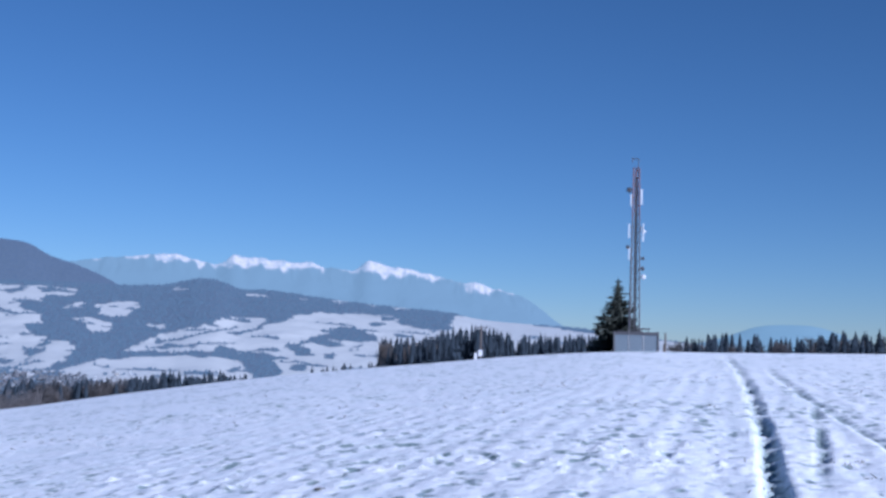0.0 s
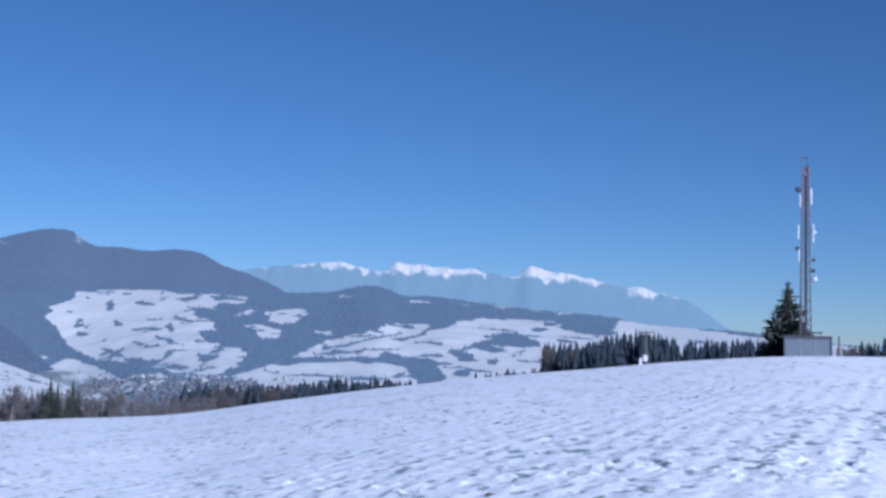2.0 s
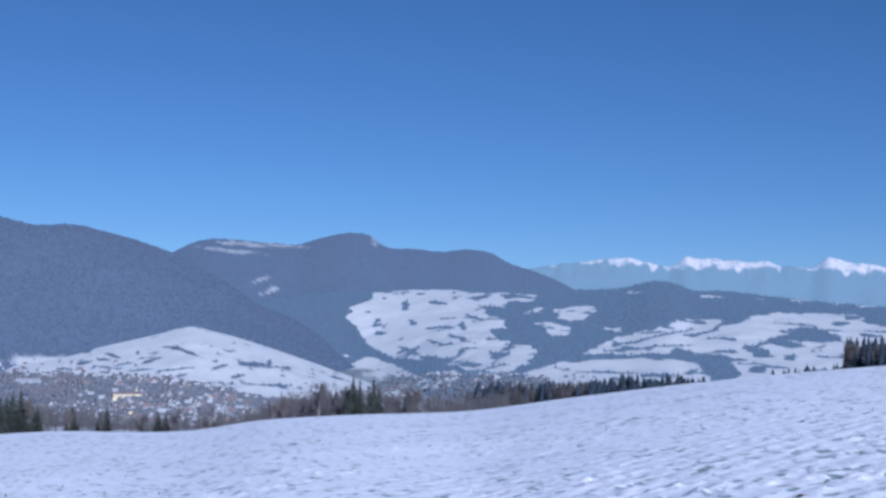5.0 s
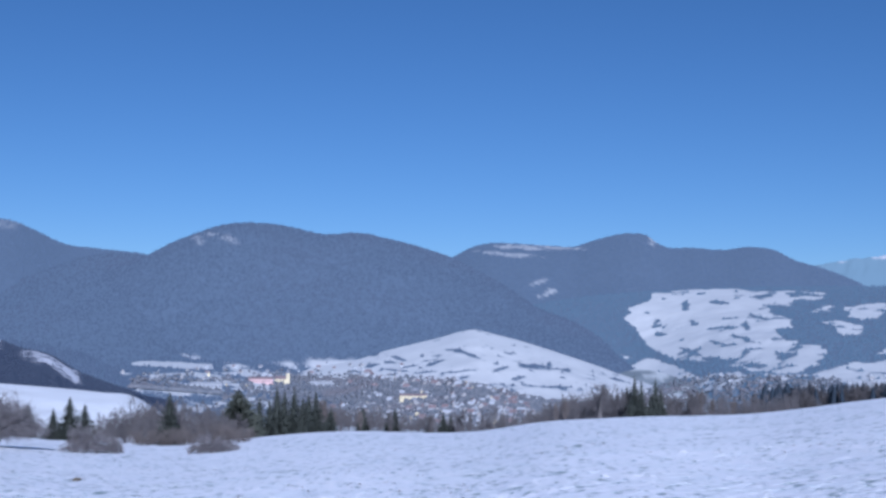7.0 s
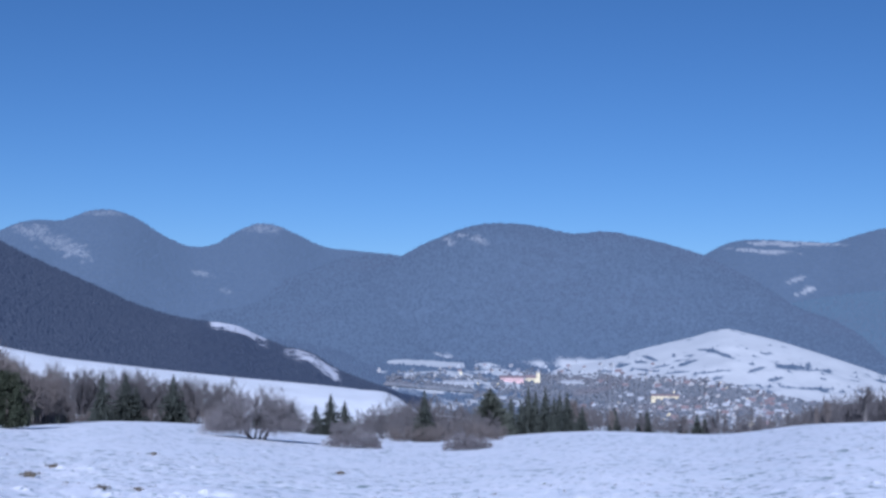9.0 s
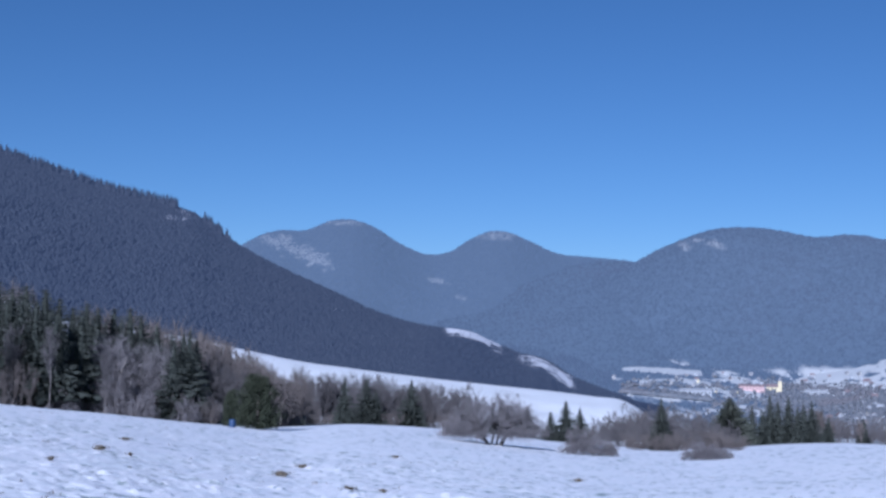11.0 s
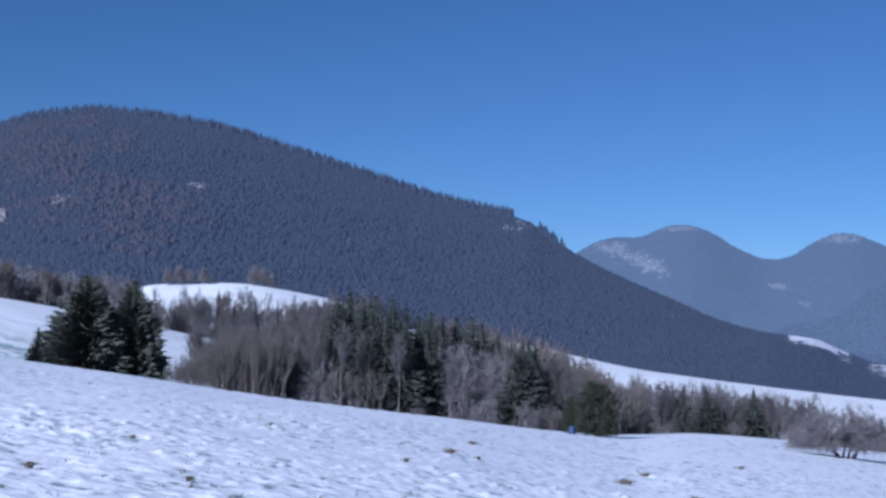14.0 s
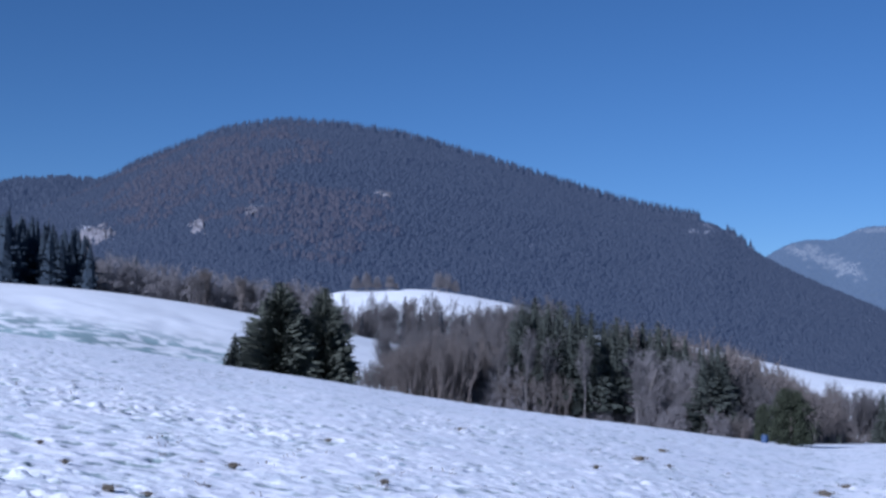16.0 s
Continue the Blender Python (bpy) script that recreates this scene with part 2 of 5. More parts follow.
cone_hill = Ridge([(20, -3.3), (22.5, -2.56), (24.5, -2.1), (26.05, -1.57), (28.1, -0.86), (29.7, -0.34), (31.5, 0.19), (32.4, 0.40), (33.0, 0.56), (33.5, 0.54), (34.7, 0.20),
                   (36.0, -0.12), (37.2, -0.42), (38.8, -0.92), (41, -1.3), (44, -2.2)], 2500, [(20, 350), (27, 560), (33, 600), (44, 300)], [(20, -118), (44, -118)], 300, 7, 21, 0.25)
meadow = Ridge([(45, -7), (46.6, -5.0), (47.8, -3.3), (48.8, -2.6), (50.2, -2.4), (52.2, -2.18), (54.6, -1.97), (57.2, -1.72), (61.5, -1.24), (64, -0.92), (66.4, -0.45), (69, 0.1), (73, 0.6), (80, 0.8), (88, -2)], 700, 260,
               [(45, -62), (60, -34), (80, -14)], 300, 3, 23)
mound = Ridge([(70, -4.5), (74, 0.0), (76, 1.4), (78.1, 2.06), (80, 2.42), (81.3, 2.66), (83, 2.78), (85.3, 2.68), (86.6, 2.6), (88, 2.2), (91, 1.2), (95, -3)], 430, 170, -8, 160, 1.5, 25)
left_slope = Ridge([(74, -5), (80, -0.9), (84.5, 0.28), (86.2, 0.62), (90.8, 1.48), (94.4, 2.0), (97, 2.3), (99.4, 2.48), (102, 2.6), (110, 3.0), (130, 3.0), (150, 1)], 215, 110,
                   [(74, -12), (80, -8), (90, -1), (102, 2), (150, 3)], 120, 0.6, 27)
low_hills = Ridge([(-40, 0.4), (-30, 0.4), (-22, 0.5), (-18.5, 0.7), (-18, 1.0), (-16.9, 1.42), (-15.6, 1.52), (-14.2, 1.42), (-12.8, 0.95), (-12, 0.7), (-9, 0.6), (-7, 0.5), (-2, 0.4), (8, 0.2)], 4700, 500, -30, 150, 10, 29)
spur = Ridge([(45, -4), (47, -3.0), (48.5, -2.2), (49.9, -1.3), (51.1, -0.72), (52.5, -0.4), (54, -0.2), (57, -0.5), (60, -2)], 2150, 350, -100, 300, 8, 91)
hamlet_slope = Ridge([(38.5, -3.2), (40, -2.2), (41.3, -1.5), (42.8, -1.1), (44.5, -1.0), (47, -0.92), (49, -1.0), (50.3, -1.5), (51.5, -2.3), (53, -3.6)], 2470, 800, -92, 300, 5, 97, 0.2)
RIDGES = [near_hill, left_hill, spur, hamlet_slope, twin_hill, saddle_hill, town_hill, back_hill, patch_hill, cone_hill, meadow, mound, left_slope]


def height(b, r):
    """The highest surface at a place."""
    b, r = np.atleast_1d(np.asarray(b, float)), np.atleast_1d(np.asarray(r, float))
    z = field(b, r)
    for g in RIDGES:
        inside = (b >= g.crest[0][0]) & (b <= g.crest[-1][0])
        z = np.where(inside, np.maximum(z, g.z(b, r)), z)
    return z


# ---- ground: one sheet from underfoot to the horizon ----
bearings = np.concatenate([np.arange(-180, -24, 3.0), np.arange(-24, 107, 0.19), np.arange(107, 180, 3.0), [180.0]])
rings = np.concatenate([np.arange(0, 9, 0.3), 9.0 * 1.006 ** np.arange(0, 380), 9.0 * 1.006 ** 380 * 1.028 ** np.arange(0, 150)])
rings = np.append(rings[rings < 4850], 4890)
gb, gr = np.meshgrid(bearings, rings, indexing="ij")
gx, gy = polar(gb, gr)
gz = field(gb, gr)
near = (1 - step(70, 170, gr)) * step(5.0, 9.0, gr) * step(-24, -22, gb) * (1 - step(105, 107, gb))
gz = gz + 0.10 * fbm(gx / 9, gy / 9, 31, 2) * step(2, 12, gr) * (1 - step(120, 300, gr))
# drilled rows running up to the brow, wind-packed lumps and pits that lie along them
along, across = gx * 0.225 + gy * 0.974, gx * 0.974 - gy * 0.225
wave = across * 11.4 + 3 * fbm(gx / 2.5, gy / 2.5, 33, 2)
lump = np.maximum(0, fbm(across * 6.5, along * 5.0, 35, 3) - 0.05)
patchy = np.clip(0.5 + 1.6 * fbm(gx / 3, gy / 3, 105, 2), 0, 1)
peak = np.maximum(0, vnoise(across * 9.2, along * 7.6, 107) - 0.40) * patchy
grit = fbm(across * 9.0, along * 5.5, 37, 2)
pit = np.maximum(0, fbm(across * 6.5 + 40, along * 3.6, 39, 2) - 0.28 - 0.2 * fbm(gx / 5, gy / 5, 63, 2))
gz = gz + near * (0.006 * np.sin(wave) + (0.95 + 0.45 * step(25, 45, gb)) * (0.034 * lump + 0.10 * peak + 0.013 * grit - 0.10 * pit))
# The mask darkens pits: bare crop, and shade put into the colour.
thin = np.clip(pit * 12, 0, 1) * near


def trail(px, py, qx, qy, width, deep, tread, seed, bow=0.0):
    """A trodden trail between two places: a trench with broken edges and the snow thrown up beside it. bow: how it bends at its ends."""
    global gz, thin
    ux, uy = qx - px, qy - py
    n = math.hypot(ux, uy)
    ux, uy = ux / n, uy / n
    u = (gx - px) * ux + (gy - py) * uy
    v = (gx - px) * uy - (gy - py) * ux + 0.12 * fbm(u * 0.25, u * 0 + seed, seed, 2) + bow * np.where(u < 14, 0.14 * ((u - 14) / 10) ** 2, 0.4 * ((u - 14) / 41) ** 2)
    on = step(-2, 1, u) * (1 - step(n - 4, n, u))
    steps = 0.70 + 0.18 * np.sin(u * tread + np.sign(v) * 1.6) + 1.0 * fbm(u * 2.6, v * 4, seed + 1, 3)
    trench = np.exp(-(v / width) ** 4) * np.clip(steps, 0.1, 1.25)
    clump = np.clip(0.35 + 1.8 * fbm(u * 4.0, v * 6.0, seed + 2, 3), 0, 1.2)
    rim = 0.75 * np.exp(-((v + width * 1.8) / (width * 0.6)) ** 2) + 0.4 * np.exp(-((v - width * 1.7) / (width * 0.5)) ** 2)
    gz = gz + on * (deep * 0.22 * rim * clump - deep * trench)
    # Shade in the trench is painted through the same mask.
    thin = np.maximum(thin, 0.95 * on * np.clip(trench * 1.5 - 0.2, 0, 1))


trail(2.42, 8, 18.85, 80, 0.115, 0.11, 8.5, 71, 1.0)
trail(5.2, 13, 12.3, 48, 0.085, 0.055, 8.0, 73)
trail(4.2, 13.8, 8.0, 26.7, 0.08, 0.045, 7.0, 75)
i = np.arange(gb.size).reshape(gb.shape)
GROUND_FACES = np.stack([i[:-1, :-1], i[1:, :-1], i[1:, 1:], i[:-1, 1:]], -1).reshape(-1, 4)
ground_me = smooth(mesh_np("ground", np.stack([gx, gy, gz], -1).reshape(-1, 3), GROUND_FACES))
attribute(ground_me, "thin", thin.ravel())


def field_snow():
    """Thin crusted snow: wind-packed grain; in the pits the green winter crop and wet earth show through, with small
    shadows painted in.
    """
    m, n, l, p = nodes("thin field snow", 0.55, 0.3)
    geo = n.new("ShaderNodeNewGeometry").outputs["Position"]
    broad = noise_node(n, l, 0.30, 4, 0.6, geo)
    mid = noise_node(n, l, 2.6, 5, 0.65, geo)
    fine = noise_node(n, l, 16, 4, 0.6, geo)
    c = ramp(n, l, broad, [(0.3, (0.86, 0.88, 0.91)), (0.6, SNOW)])
    c = mix(n, l, ramp(n, l, noise_node(n, l, 0.9, 4, 0.6, geo), [(0.40, (0.26, 0.26, 0.26)), (0.54, (0, 0, 0))]), c, (0.68, 0.77, 0.80))
    c = mix(n, l, ramp(n, l, mid, [(0.30, (0.4, 0.4, 0.4)), (0.44, (0, 0, 0))]), c, (0.60, 0.71, 0.76))
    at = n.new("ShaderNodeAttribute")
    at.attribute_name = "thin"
    # One colour for crop showing through and for painted shade in the trench.
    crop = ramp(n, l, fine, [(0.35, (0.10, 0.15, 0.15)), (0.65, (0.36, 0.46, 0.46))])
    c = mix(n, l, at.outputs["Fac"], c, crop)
    # Dark specks: small shadows beside lumps, painted at random.
    speck = noise_node(n, l, 4.2, 2, 0.5, geo)
    c = mix(n, l, ramp(n, l, speck, [(0.29, (0.85, 0.85, 0.85)), (0.35, (0, 0, 0))]), c, (0.27, 0.36, 0.41))
    earth = ramp(n, l, fine, [(0.26, (0.7, 0.7, 0.7)), (0.30, (0, 0, 0))])
    c = mix(n, l, earth, c, (0.20, 0.18, 0.15))
    l.new(c, p.inputs["Base Color"])
    both = mix(n, l, 0.5, fine, noise_node(n, l, 7, 3, 0.6, geo))
    bump(n, l, p, both, 0.55, 0.035)
    return m


FIELD_SNOW = field_snow()
# Snow greyed here: distance haze put into the base colour, beside real field patches.
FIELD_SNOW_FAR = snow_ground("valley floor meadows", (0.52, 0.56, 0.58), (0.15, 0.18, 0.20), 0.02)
mosaic = step(-0.10, 0.05, fbm(gx / 70, gy / 70, 93, 4)) * (1 - 0.75 * step(0.14, 0.2, fbm(gx / 130, gy / 40, 95, 3)))
attribute(ground_me, "open", np.where(gr > 500, mosaic, 1).ravel())
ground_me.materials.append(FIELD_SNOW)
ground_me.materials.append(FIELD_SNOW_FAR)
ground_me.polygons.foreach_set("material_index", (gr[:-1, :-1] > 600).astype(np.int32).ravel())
ground = tagged(part("ground", ground_me, FIELD_SNOW), "snow-covered open field sloping down to a broad valley", "ground", kind="structure")

# ---- hills ----
# Snow darkened for the grazing sun on these slopes, in its base colour.
HILL_SNOW = snow_ground("hillside snow", (0.74, 0.77, 0.80), (0.16, 0.24, 0.25), 0.05)
# Distance haze painted here: greyed snow and a faint blue emission.
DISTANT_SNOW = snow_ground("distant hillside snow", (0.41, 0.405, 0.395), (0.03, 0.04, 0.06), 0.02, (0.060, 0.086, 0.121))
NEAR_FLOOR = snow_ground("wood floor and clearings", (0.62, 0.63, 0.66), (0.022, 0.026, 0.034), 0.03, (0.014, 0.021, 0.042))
rng = np.random.RandomState(5)


def never(b, e, x, y):
    return np.zeros(np.shape(b))


def always(b, e, x, y):
    return np.ones(np.shape(b))


def near_open(b, e, x, y):
    k = blots([(97.8, 4.85, 0.95, 0.36, 0.1), (93.2, 5.4, 0.45, 0.26, 0), (84.7, 7.25, 0.6, 0.13, 0), (69.35, 5.72, 0.85, 0.36, -0.22), (90.8, 6.35, 0.6, 0.2, 0), (77.6, 4.9, 0.25, 0.1, 0), (62.4, 1.45, 0.3, 0.12, 0)], b, e)
    rocky = np.clip((k + 1.3 * fbm(x / 13, y / 13, 41, 3) + 0.02) * 3, 0, 1) * (k > -0.2) * np.where(b < 72, 0.50, 0.42)
    below = curve(near_hill.crest, b) - e
    rough = fbm(x / 14, y / 14, 69, 3)
    upper = step(57.4, 57.0, b) * step(54.4, 54.8, b) * step(0.34, 0.18, below + 0.40 * rough)
    lower = step(54.0, 53.5, b) * step(51.0, 51.4, b) * step(0.62, 0.44, below + 0.5 * rough + 0.12 * (b - 52)) * step(-0.10, 0.10, rough - 0.06 + 0.4 * step(0.1, 0.35, below)) * step(-0.02, 0.06, below)
    return np.maximum(rocky, np.maximum(upper, lower))


def larch_drift(b, e, x, y):
    k = blots([(93.5, 7.6, 5.5, 2.4, -0.25), (88, 5.8, 4.5, 1.7, 0)], b, e) + 1.1 * fbm(x / 70, y / 70, 61, 3)
    return np.clip(k * 3, 0, 1) * (k > 0)


def crest_open(b, e, x, y):
    bald = blots([(69.2, 5.9, 0.6, 1.5, 0)], b, e) > 0
    return np.maximum(np.maximum(near_open(b, e, x, y), step(70, 65, b)), bald)


def near_spruce(b, e, x, y):
    return np.maximum(near_open(b, e, x, y), 0.50 * larch_drift(b, e, x, y))


def near_larch(b, e, x, y):
    return np.maximum(near_open(b, e, x, y), 1 - 0.58 * larch_drift(b, e, x, y))


def twin_open(b, e, x, y):
    k = blots([(64.3, 4.3, 1.5, 0.45, 0.35), (54.7, 5.1, 1.0, 0.2, 0), (57.5, 2.9, 0.5, 0.1, 0.2), (62, 5.6, 0.9, 0.12, 0), (56.6, 2.2, 0.3, 0.1, 0.2)], b, e)
    return np.clip((k + 1.1 * fbm(x / 30, y / 30, 43, 3)) * 2, 0, 0.30)


def town_open(b, e, x, y):
    k = blots([(37.8, -1.1, 5, 0.25, 0), (47, -1.0, 1.8, 0.3, -0.05)], b, e)
    crag = blots([(44.7, 4.7, 0.55, 0.22, 0.15), (46.1, 4.65, 0.3, 0.2, 0.3), (45.5, 4.9, 0.3, 0.12, 0)], b, e)
    return np.maximum(np.clip((k + 0.55 * fbm(x / 30, y / 30, 45, 3)) * 3, 0, 0.8), np.clip((crag + 0.8 * fbm(x / 20, y / 20, 46, 3)) * 3, 0, 1) * (crag > -0.2) * 0.34)


def back_open(b, e, x, y):
    k = blots([(31, 4.45, 1.6, 0.12, 0.03), (29.2, 4.4, 1.3, 0.1, 0.05), (30.3, 2.75, 0.6, 0.1, -0.35), (29.6, 2.35, 0.5, 0.18, -0.4), (24.75, 4.75, 0.25, 0.2, 0), (31.5, 4.1, 1.5, 0.1, 0.1)], b, e)
    return np.clip((k + 0.9 * fbm(x / 30, y / 30, 47, 3)) * 2, 0, 0.52)


# outlines of the snowfields on the valley side, corners by bearing and slope
FIELD_WEST = [(24.9, 2.32), (21.3, 2.51), (20.3, 2.33), (17.3, 2.36), (17.25, 2.07), (18.5, 1.96), (18.6, 1.68), (19.9, 1.78), (19.3, 1.3), (18.6, 1.11), (18.6, 0.75), (19.3, 0.66), (19.0, 0.11), (17.7, 0.06), (17.2, -0.35), (17.4, -0.78),
              (18.1, -1.29), (20.2, -1.33), (21.9, -0.9), (23.9, -0.77), (24.8, -0.38), (25.3, 0.23), (25.95, 1.11), (26.0, 1.55), (24.95, 1.9)]
FIELD_EAST = [(10.6, 0.03), (8.2, 1.1), (7.6, 1.18), (7.2, 1.4), (6.2, 1.6), (2.9, 1.52), (2.3, 1.13), (0.1, 0.9), (-0.2, 1.65), (-1.4, 1.51), (-3.4, 1.34), (-6, 1.0), (-14, 0.4), (-14, -2), (2.0, -2), (3.6, 0.58), (4.7, 0.97), (5.4, 0.75), (7.2, 0.05)]
FIELD_STRIPS = [(14.2, -0.05), (13.4, 0.35), (11.8, 0.74), (10.8, 1.11), (9.0, 1.26), (8.7, 1.16), (9.1, 0.8), (10.4, 0.49), (7.2, 0.05), (5.4, 0.3), (3, 0.3), (1.5, -2), (7.6, -2), (8.2, -0.7), (10.2, -0.35), (12.5, -0.45), (15.0, -0.45)]
FIELD_LOW = [(17.8, -1.43), (16.2, -0.9), (14.5, -0.69), (10.0, -0.62), (9.1, -1.03), (9.1, -2.2), (18.4, -2.2)]
FIELDS = [FIELD_WEST, FIELD_EAST, FIELD_STRIPS, FIELD_LOW, [(16.3, 1.67), (14.8, 1.78), (14.2, 1.58), (14.9, 1.2), (15.6, 1.0), (16.1, 1.17)], [(17.3, 0.93), (16.5, 1.06), (15.6, 0.76), (15.6, 0.43), (16.4, 0.35), (16.8, 0.8)],
          [(27.5, -0.5), (24.9, -0.79), (23.2, -1.31), (22.6, -1.79), (24.1, -1.6), (27.5, -1.3)], [(22.4, -1.51), (20.9, -1.34), (17.8, -1.43), (18.9, -2.2), (24, -2.2)],
          [(29.8, -0.1), (28.6, -0.2), (27.2, -0.3), (26.5, -0.55), (26.8, -0.9), (28, -0.6), (29.5, -0.35)]]
CREST_FIELDS = [(12.5, 2.46, 0.4, 0.05, 0), (5.1, 2.11, 0.6, 0.05, 0), (3.6, 2.01, 0.4, 0.05, 0), (2.3, 1.91, 0.5, 0.06, 0), (9.0, 2.27, 0.6, 0.05, 0), (6.9, 2.17, 0.2, 0.05, 0), (13.6, 0.7, 0.5, 0.08, 0.1), (17.2, 1.55, 0.5, 0.08, -0.2)]
COPSES = [(23.4, 1.72, 0.17, 0.24, 0), (23.0, 0.92, 0.3, 0.1, 0.2), (21.3, 1.12, 0.5, 0.07, -0.12), (20.6, 0.77, 0.22, 0.26, 0), (20.0, 1.17, 0.5, 0.09, 0.3), (20.8, 0.2, 0.75, 0.08, 0.3), (21.9, -0.06, 0.4, 0.06, 0.3), (23.2, -0.41, 0.6, 0.08, 0.3),
          (24.6, 0.76, 0.3, 0.1, 0), (24.5, 0.4, 0.3, 0.06, 0), (21.8, 1.82, 0.45, 0.07, 0.12), (19.8, 2.14, 0.6, 0.14, -0.15), (18.4, 2.22, 0.7, 0.10, -0.05), (4.8, 0.55, 0.9, 0.3, 0.2), (5.9, 0.18, 1.0, 0.14, 0.1), (9.0, -0.53, 1.1, 0.14, 0.05),
          (8.9, -1.0, 0.9, 0.48, 0.2), (12.1, -0.52, 0.4, 0.12, 0), (10.7, -0.42, 0.5, 0.1, 0), (18.4, -0.21, 0.5, 0.1, -0.2), (19.1, -0.46, 0.4, 0.08, 0.3), (7.0, -0.26, 0.8, 0.2, 0.2), (7.1, -0.99, 0.5, 0.2, 0), (21.9, -0.8, 1.0, 0.16, 0.1),
          (20.3, -1.05, 0.6, 0.14, 0), (12.0, 0.28, 1.6, 0.06, -0.22), (10.6, 0.62, 1.0, 0.05, -0.2), (11.4, -0.05, 1.5, 0.07, -0.1), (13.0, -0.2, 1.2, 0.06, -0.1), (3.4, 1.1, 0.5, 0.1, 0), (2.8, 1.35, 0.7, 0.06, -0.1), (1.2, 1.0, 0.8, 0.05, 0.05)]


def patch_open(b, e, x, y):
    bb, ee = b + 0.30 * fbm(x / 45, y / 45, 49, 3), e + 0.13 * fbm(x / 30, y / 30, 50, 3)
    k = np.zeros(np.shape(b))
    for shape in FIELDS:
        k = np.maximum(k, inside(shape, bb, ee))
    k = np.maximum(k, blots(CREST_FIELDS, bb, ee) > 0.1)
    w = blots(COPSES, bb, ee) - 0.08 + 0.35 * fbm(x / 25, y / 25, 51, 3)
    calm = blots([(22.5, 1.5, 2.6, 0.8, 0.0), (5.0, 1.3, 2.2, 0.28, 0), (-3, 1.1, 3, 0.4, 0), (13, -0.9, 3.5, 0.25, 0)], b, e)
    hedge = np.maximum(fbm(x / 90, y / 30, 53, 3) - 0.38, fbm(x / 40, y / 70, 83, 3) - 0.42) + 0.10 * step(0.2, -0.6, e) - 0.4 * np.clip(calm * 3, 0, 1)
    return k * np.clip(1 - w * 8, 0, 1) * np.clip(1 - hedge * 14, 0, 1)


def cone_open(b, e, x, y):
    hedges = [(34.2, -0.40, 0.35, 0.05, 0), (33.4, -0.60, 0.65, 0.09, 0.37), (33.9, -0.45, 0.25, 0.1, 0), (35.0, -1.02, 0.45, 0.09, -0.35), (31.9, -1.28, 0.4, 0.07, -0.3), (30.4, -1.14, 0.75, 0.15, 0.05), (29.65, -1.14, 0.12, 0.22, 0), (28.8, -1.3, 0.25, 0.07, 0),
              (29.5, -1.27, 1.0, 0.03, 0), (33.9, -1.42, 0.9, 0.04, -0.1), (36.7, -0.82, 0.4, 0.08, 0.3), (37.9, -1.15, 0.35, 0.09, -0.2), (37.1, -1.0, 0.3, 0.06, 0), (29.3, -2.1, 0.9, 0.06, 0), (35.6, -0.7, 0.1, 0.08, 0), (31.0, -1.67, 0.4, 0.05, -0.2),
              (32.1, -1.03, 0.15, 0.06, 0), (38.0, -0.62, 0.4, 0.12, 0), (37.0, -1.35, 0.8, 0.05, 0.1), (35.4, -1.45, 0.7, 0.05, -0.1), (36.2, -1.2, 0.5, 0.04, -0.2)]
    w = blots(hedges, b, e)
    scrub = fbm(x / 18, y / 18, 109, 3) - 0.36 + 0.10 * step(-0.8, -1.6, e)
    return np.clip(1 - np.maximum(w + 0.45 * fbm(x / 14, y / 14, 55, 3), scrub) * 4, 0, 1)


def hamlet_open(b, e, x, y):
    bb, ee = b + 0.2 * fbm(x / 30, y / 30, 103, 3), e + 0.06 * fbm(x / 30, y / 30, 104, 3)
    strip = [(48.9, -1.02), (47.4, -0.98), (45.4, -1.10), (45.2, -1.35), (46.4, -1.36), (47.6, -1.24), (48.9, -1.16)]
    east = [(44.9, -1.02), (44.4, -1.0), (43.2, -1.35), (43.4, -1.7), (44.0, -1.7), (44.6, -1.3)]
    k = np.maximum(inside(strip, bb, ee), inside(east, bb, ee))
    k = np.maximum(k, (ee < -1.5) * np.clip(0.85 + 3.0 * fbm(x / 60, y / 25, 105, 3), 0, 1))
    hedge = np.maximum(fbm(x / 30, y / 75, 99, 3), fbm(x / 90, y / 28, 101, 3)) - 0.22 - 0.3 * inside(strip, b, e)
    return k * np.clip(1 - hedge * 10, 0, 1)


def slope_open(b, e, x, y):
    foot = step(1.0, 0.2, e - curve(BROW, b) - 0.35)
    return 1 - 0.9 * foot * step(0.0, 0.3, fbm(x / 1.3, y / 1.3, 67, 3) + 0.14)


def range_open(b, e, x, y):
    deep = curve([(-14, -1), (-4.2, -0.3), (-3, 0.16), (-2.2, 0.22), (-1.1, 0.26), (-0.2, -0.02), (0.5, 0.16), (1.5, 0.26), (3, 0.5), (4, 0.5), (4.7, 0.1), (5.5, 0.02), (6.6, 0.3), (7.4, 0.2), (8, 0.42), (9, 0.5), (10.2, 0.55), (10.9, 0.16), (11.7, 0.12),
                  (12.5, 0.2), (13.5, 0.26), (15, 0.14), (16, 0.06), (17, -0.2), (22, -1)], b)
    return step(-0.08, 0.06, deep - (curve(RANGE_CREST, b) - e) + 0.42 * fbm(b * 2.8, e * 1.5, 57, 3))


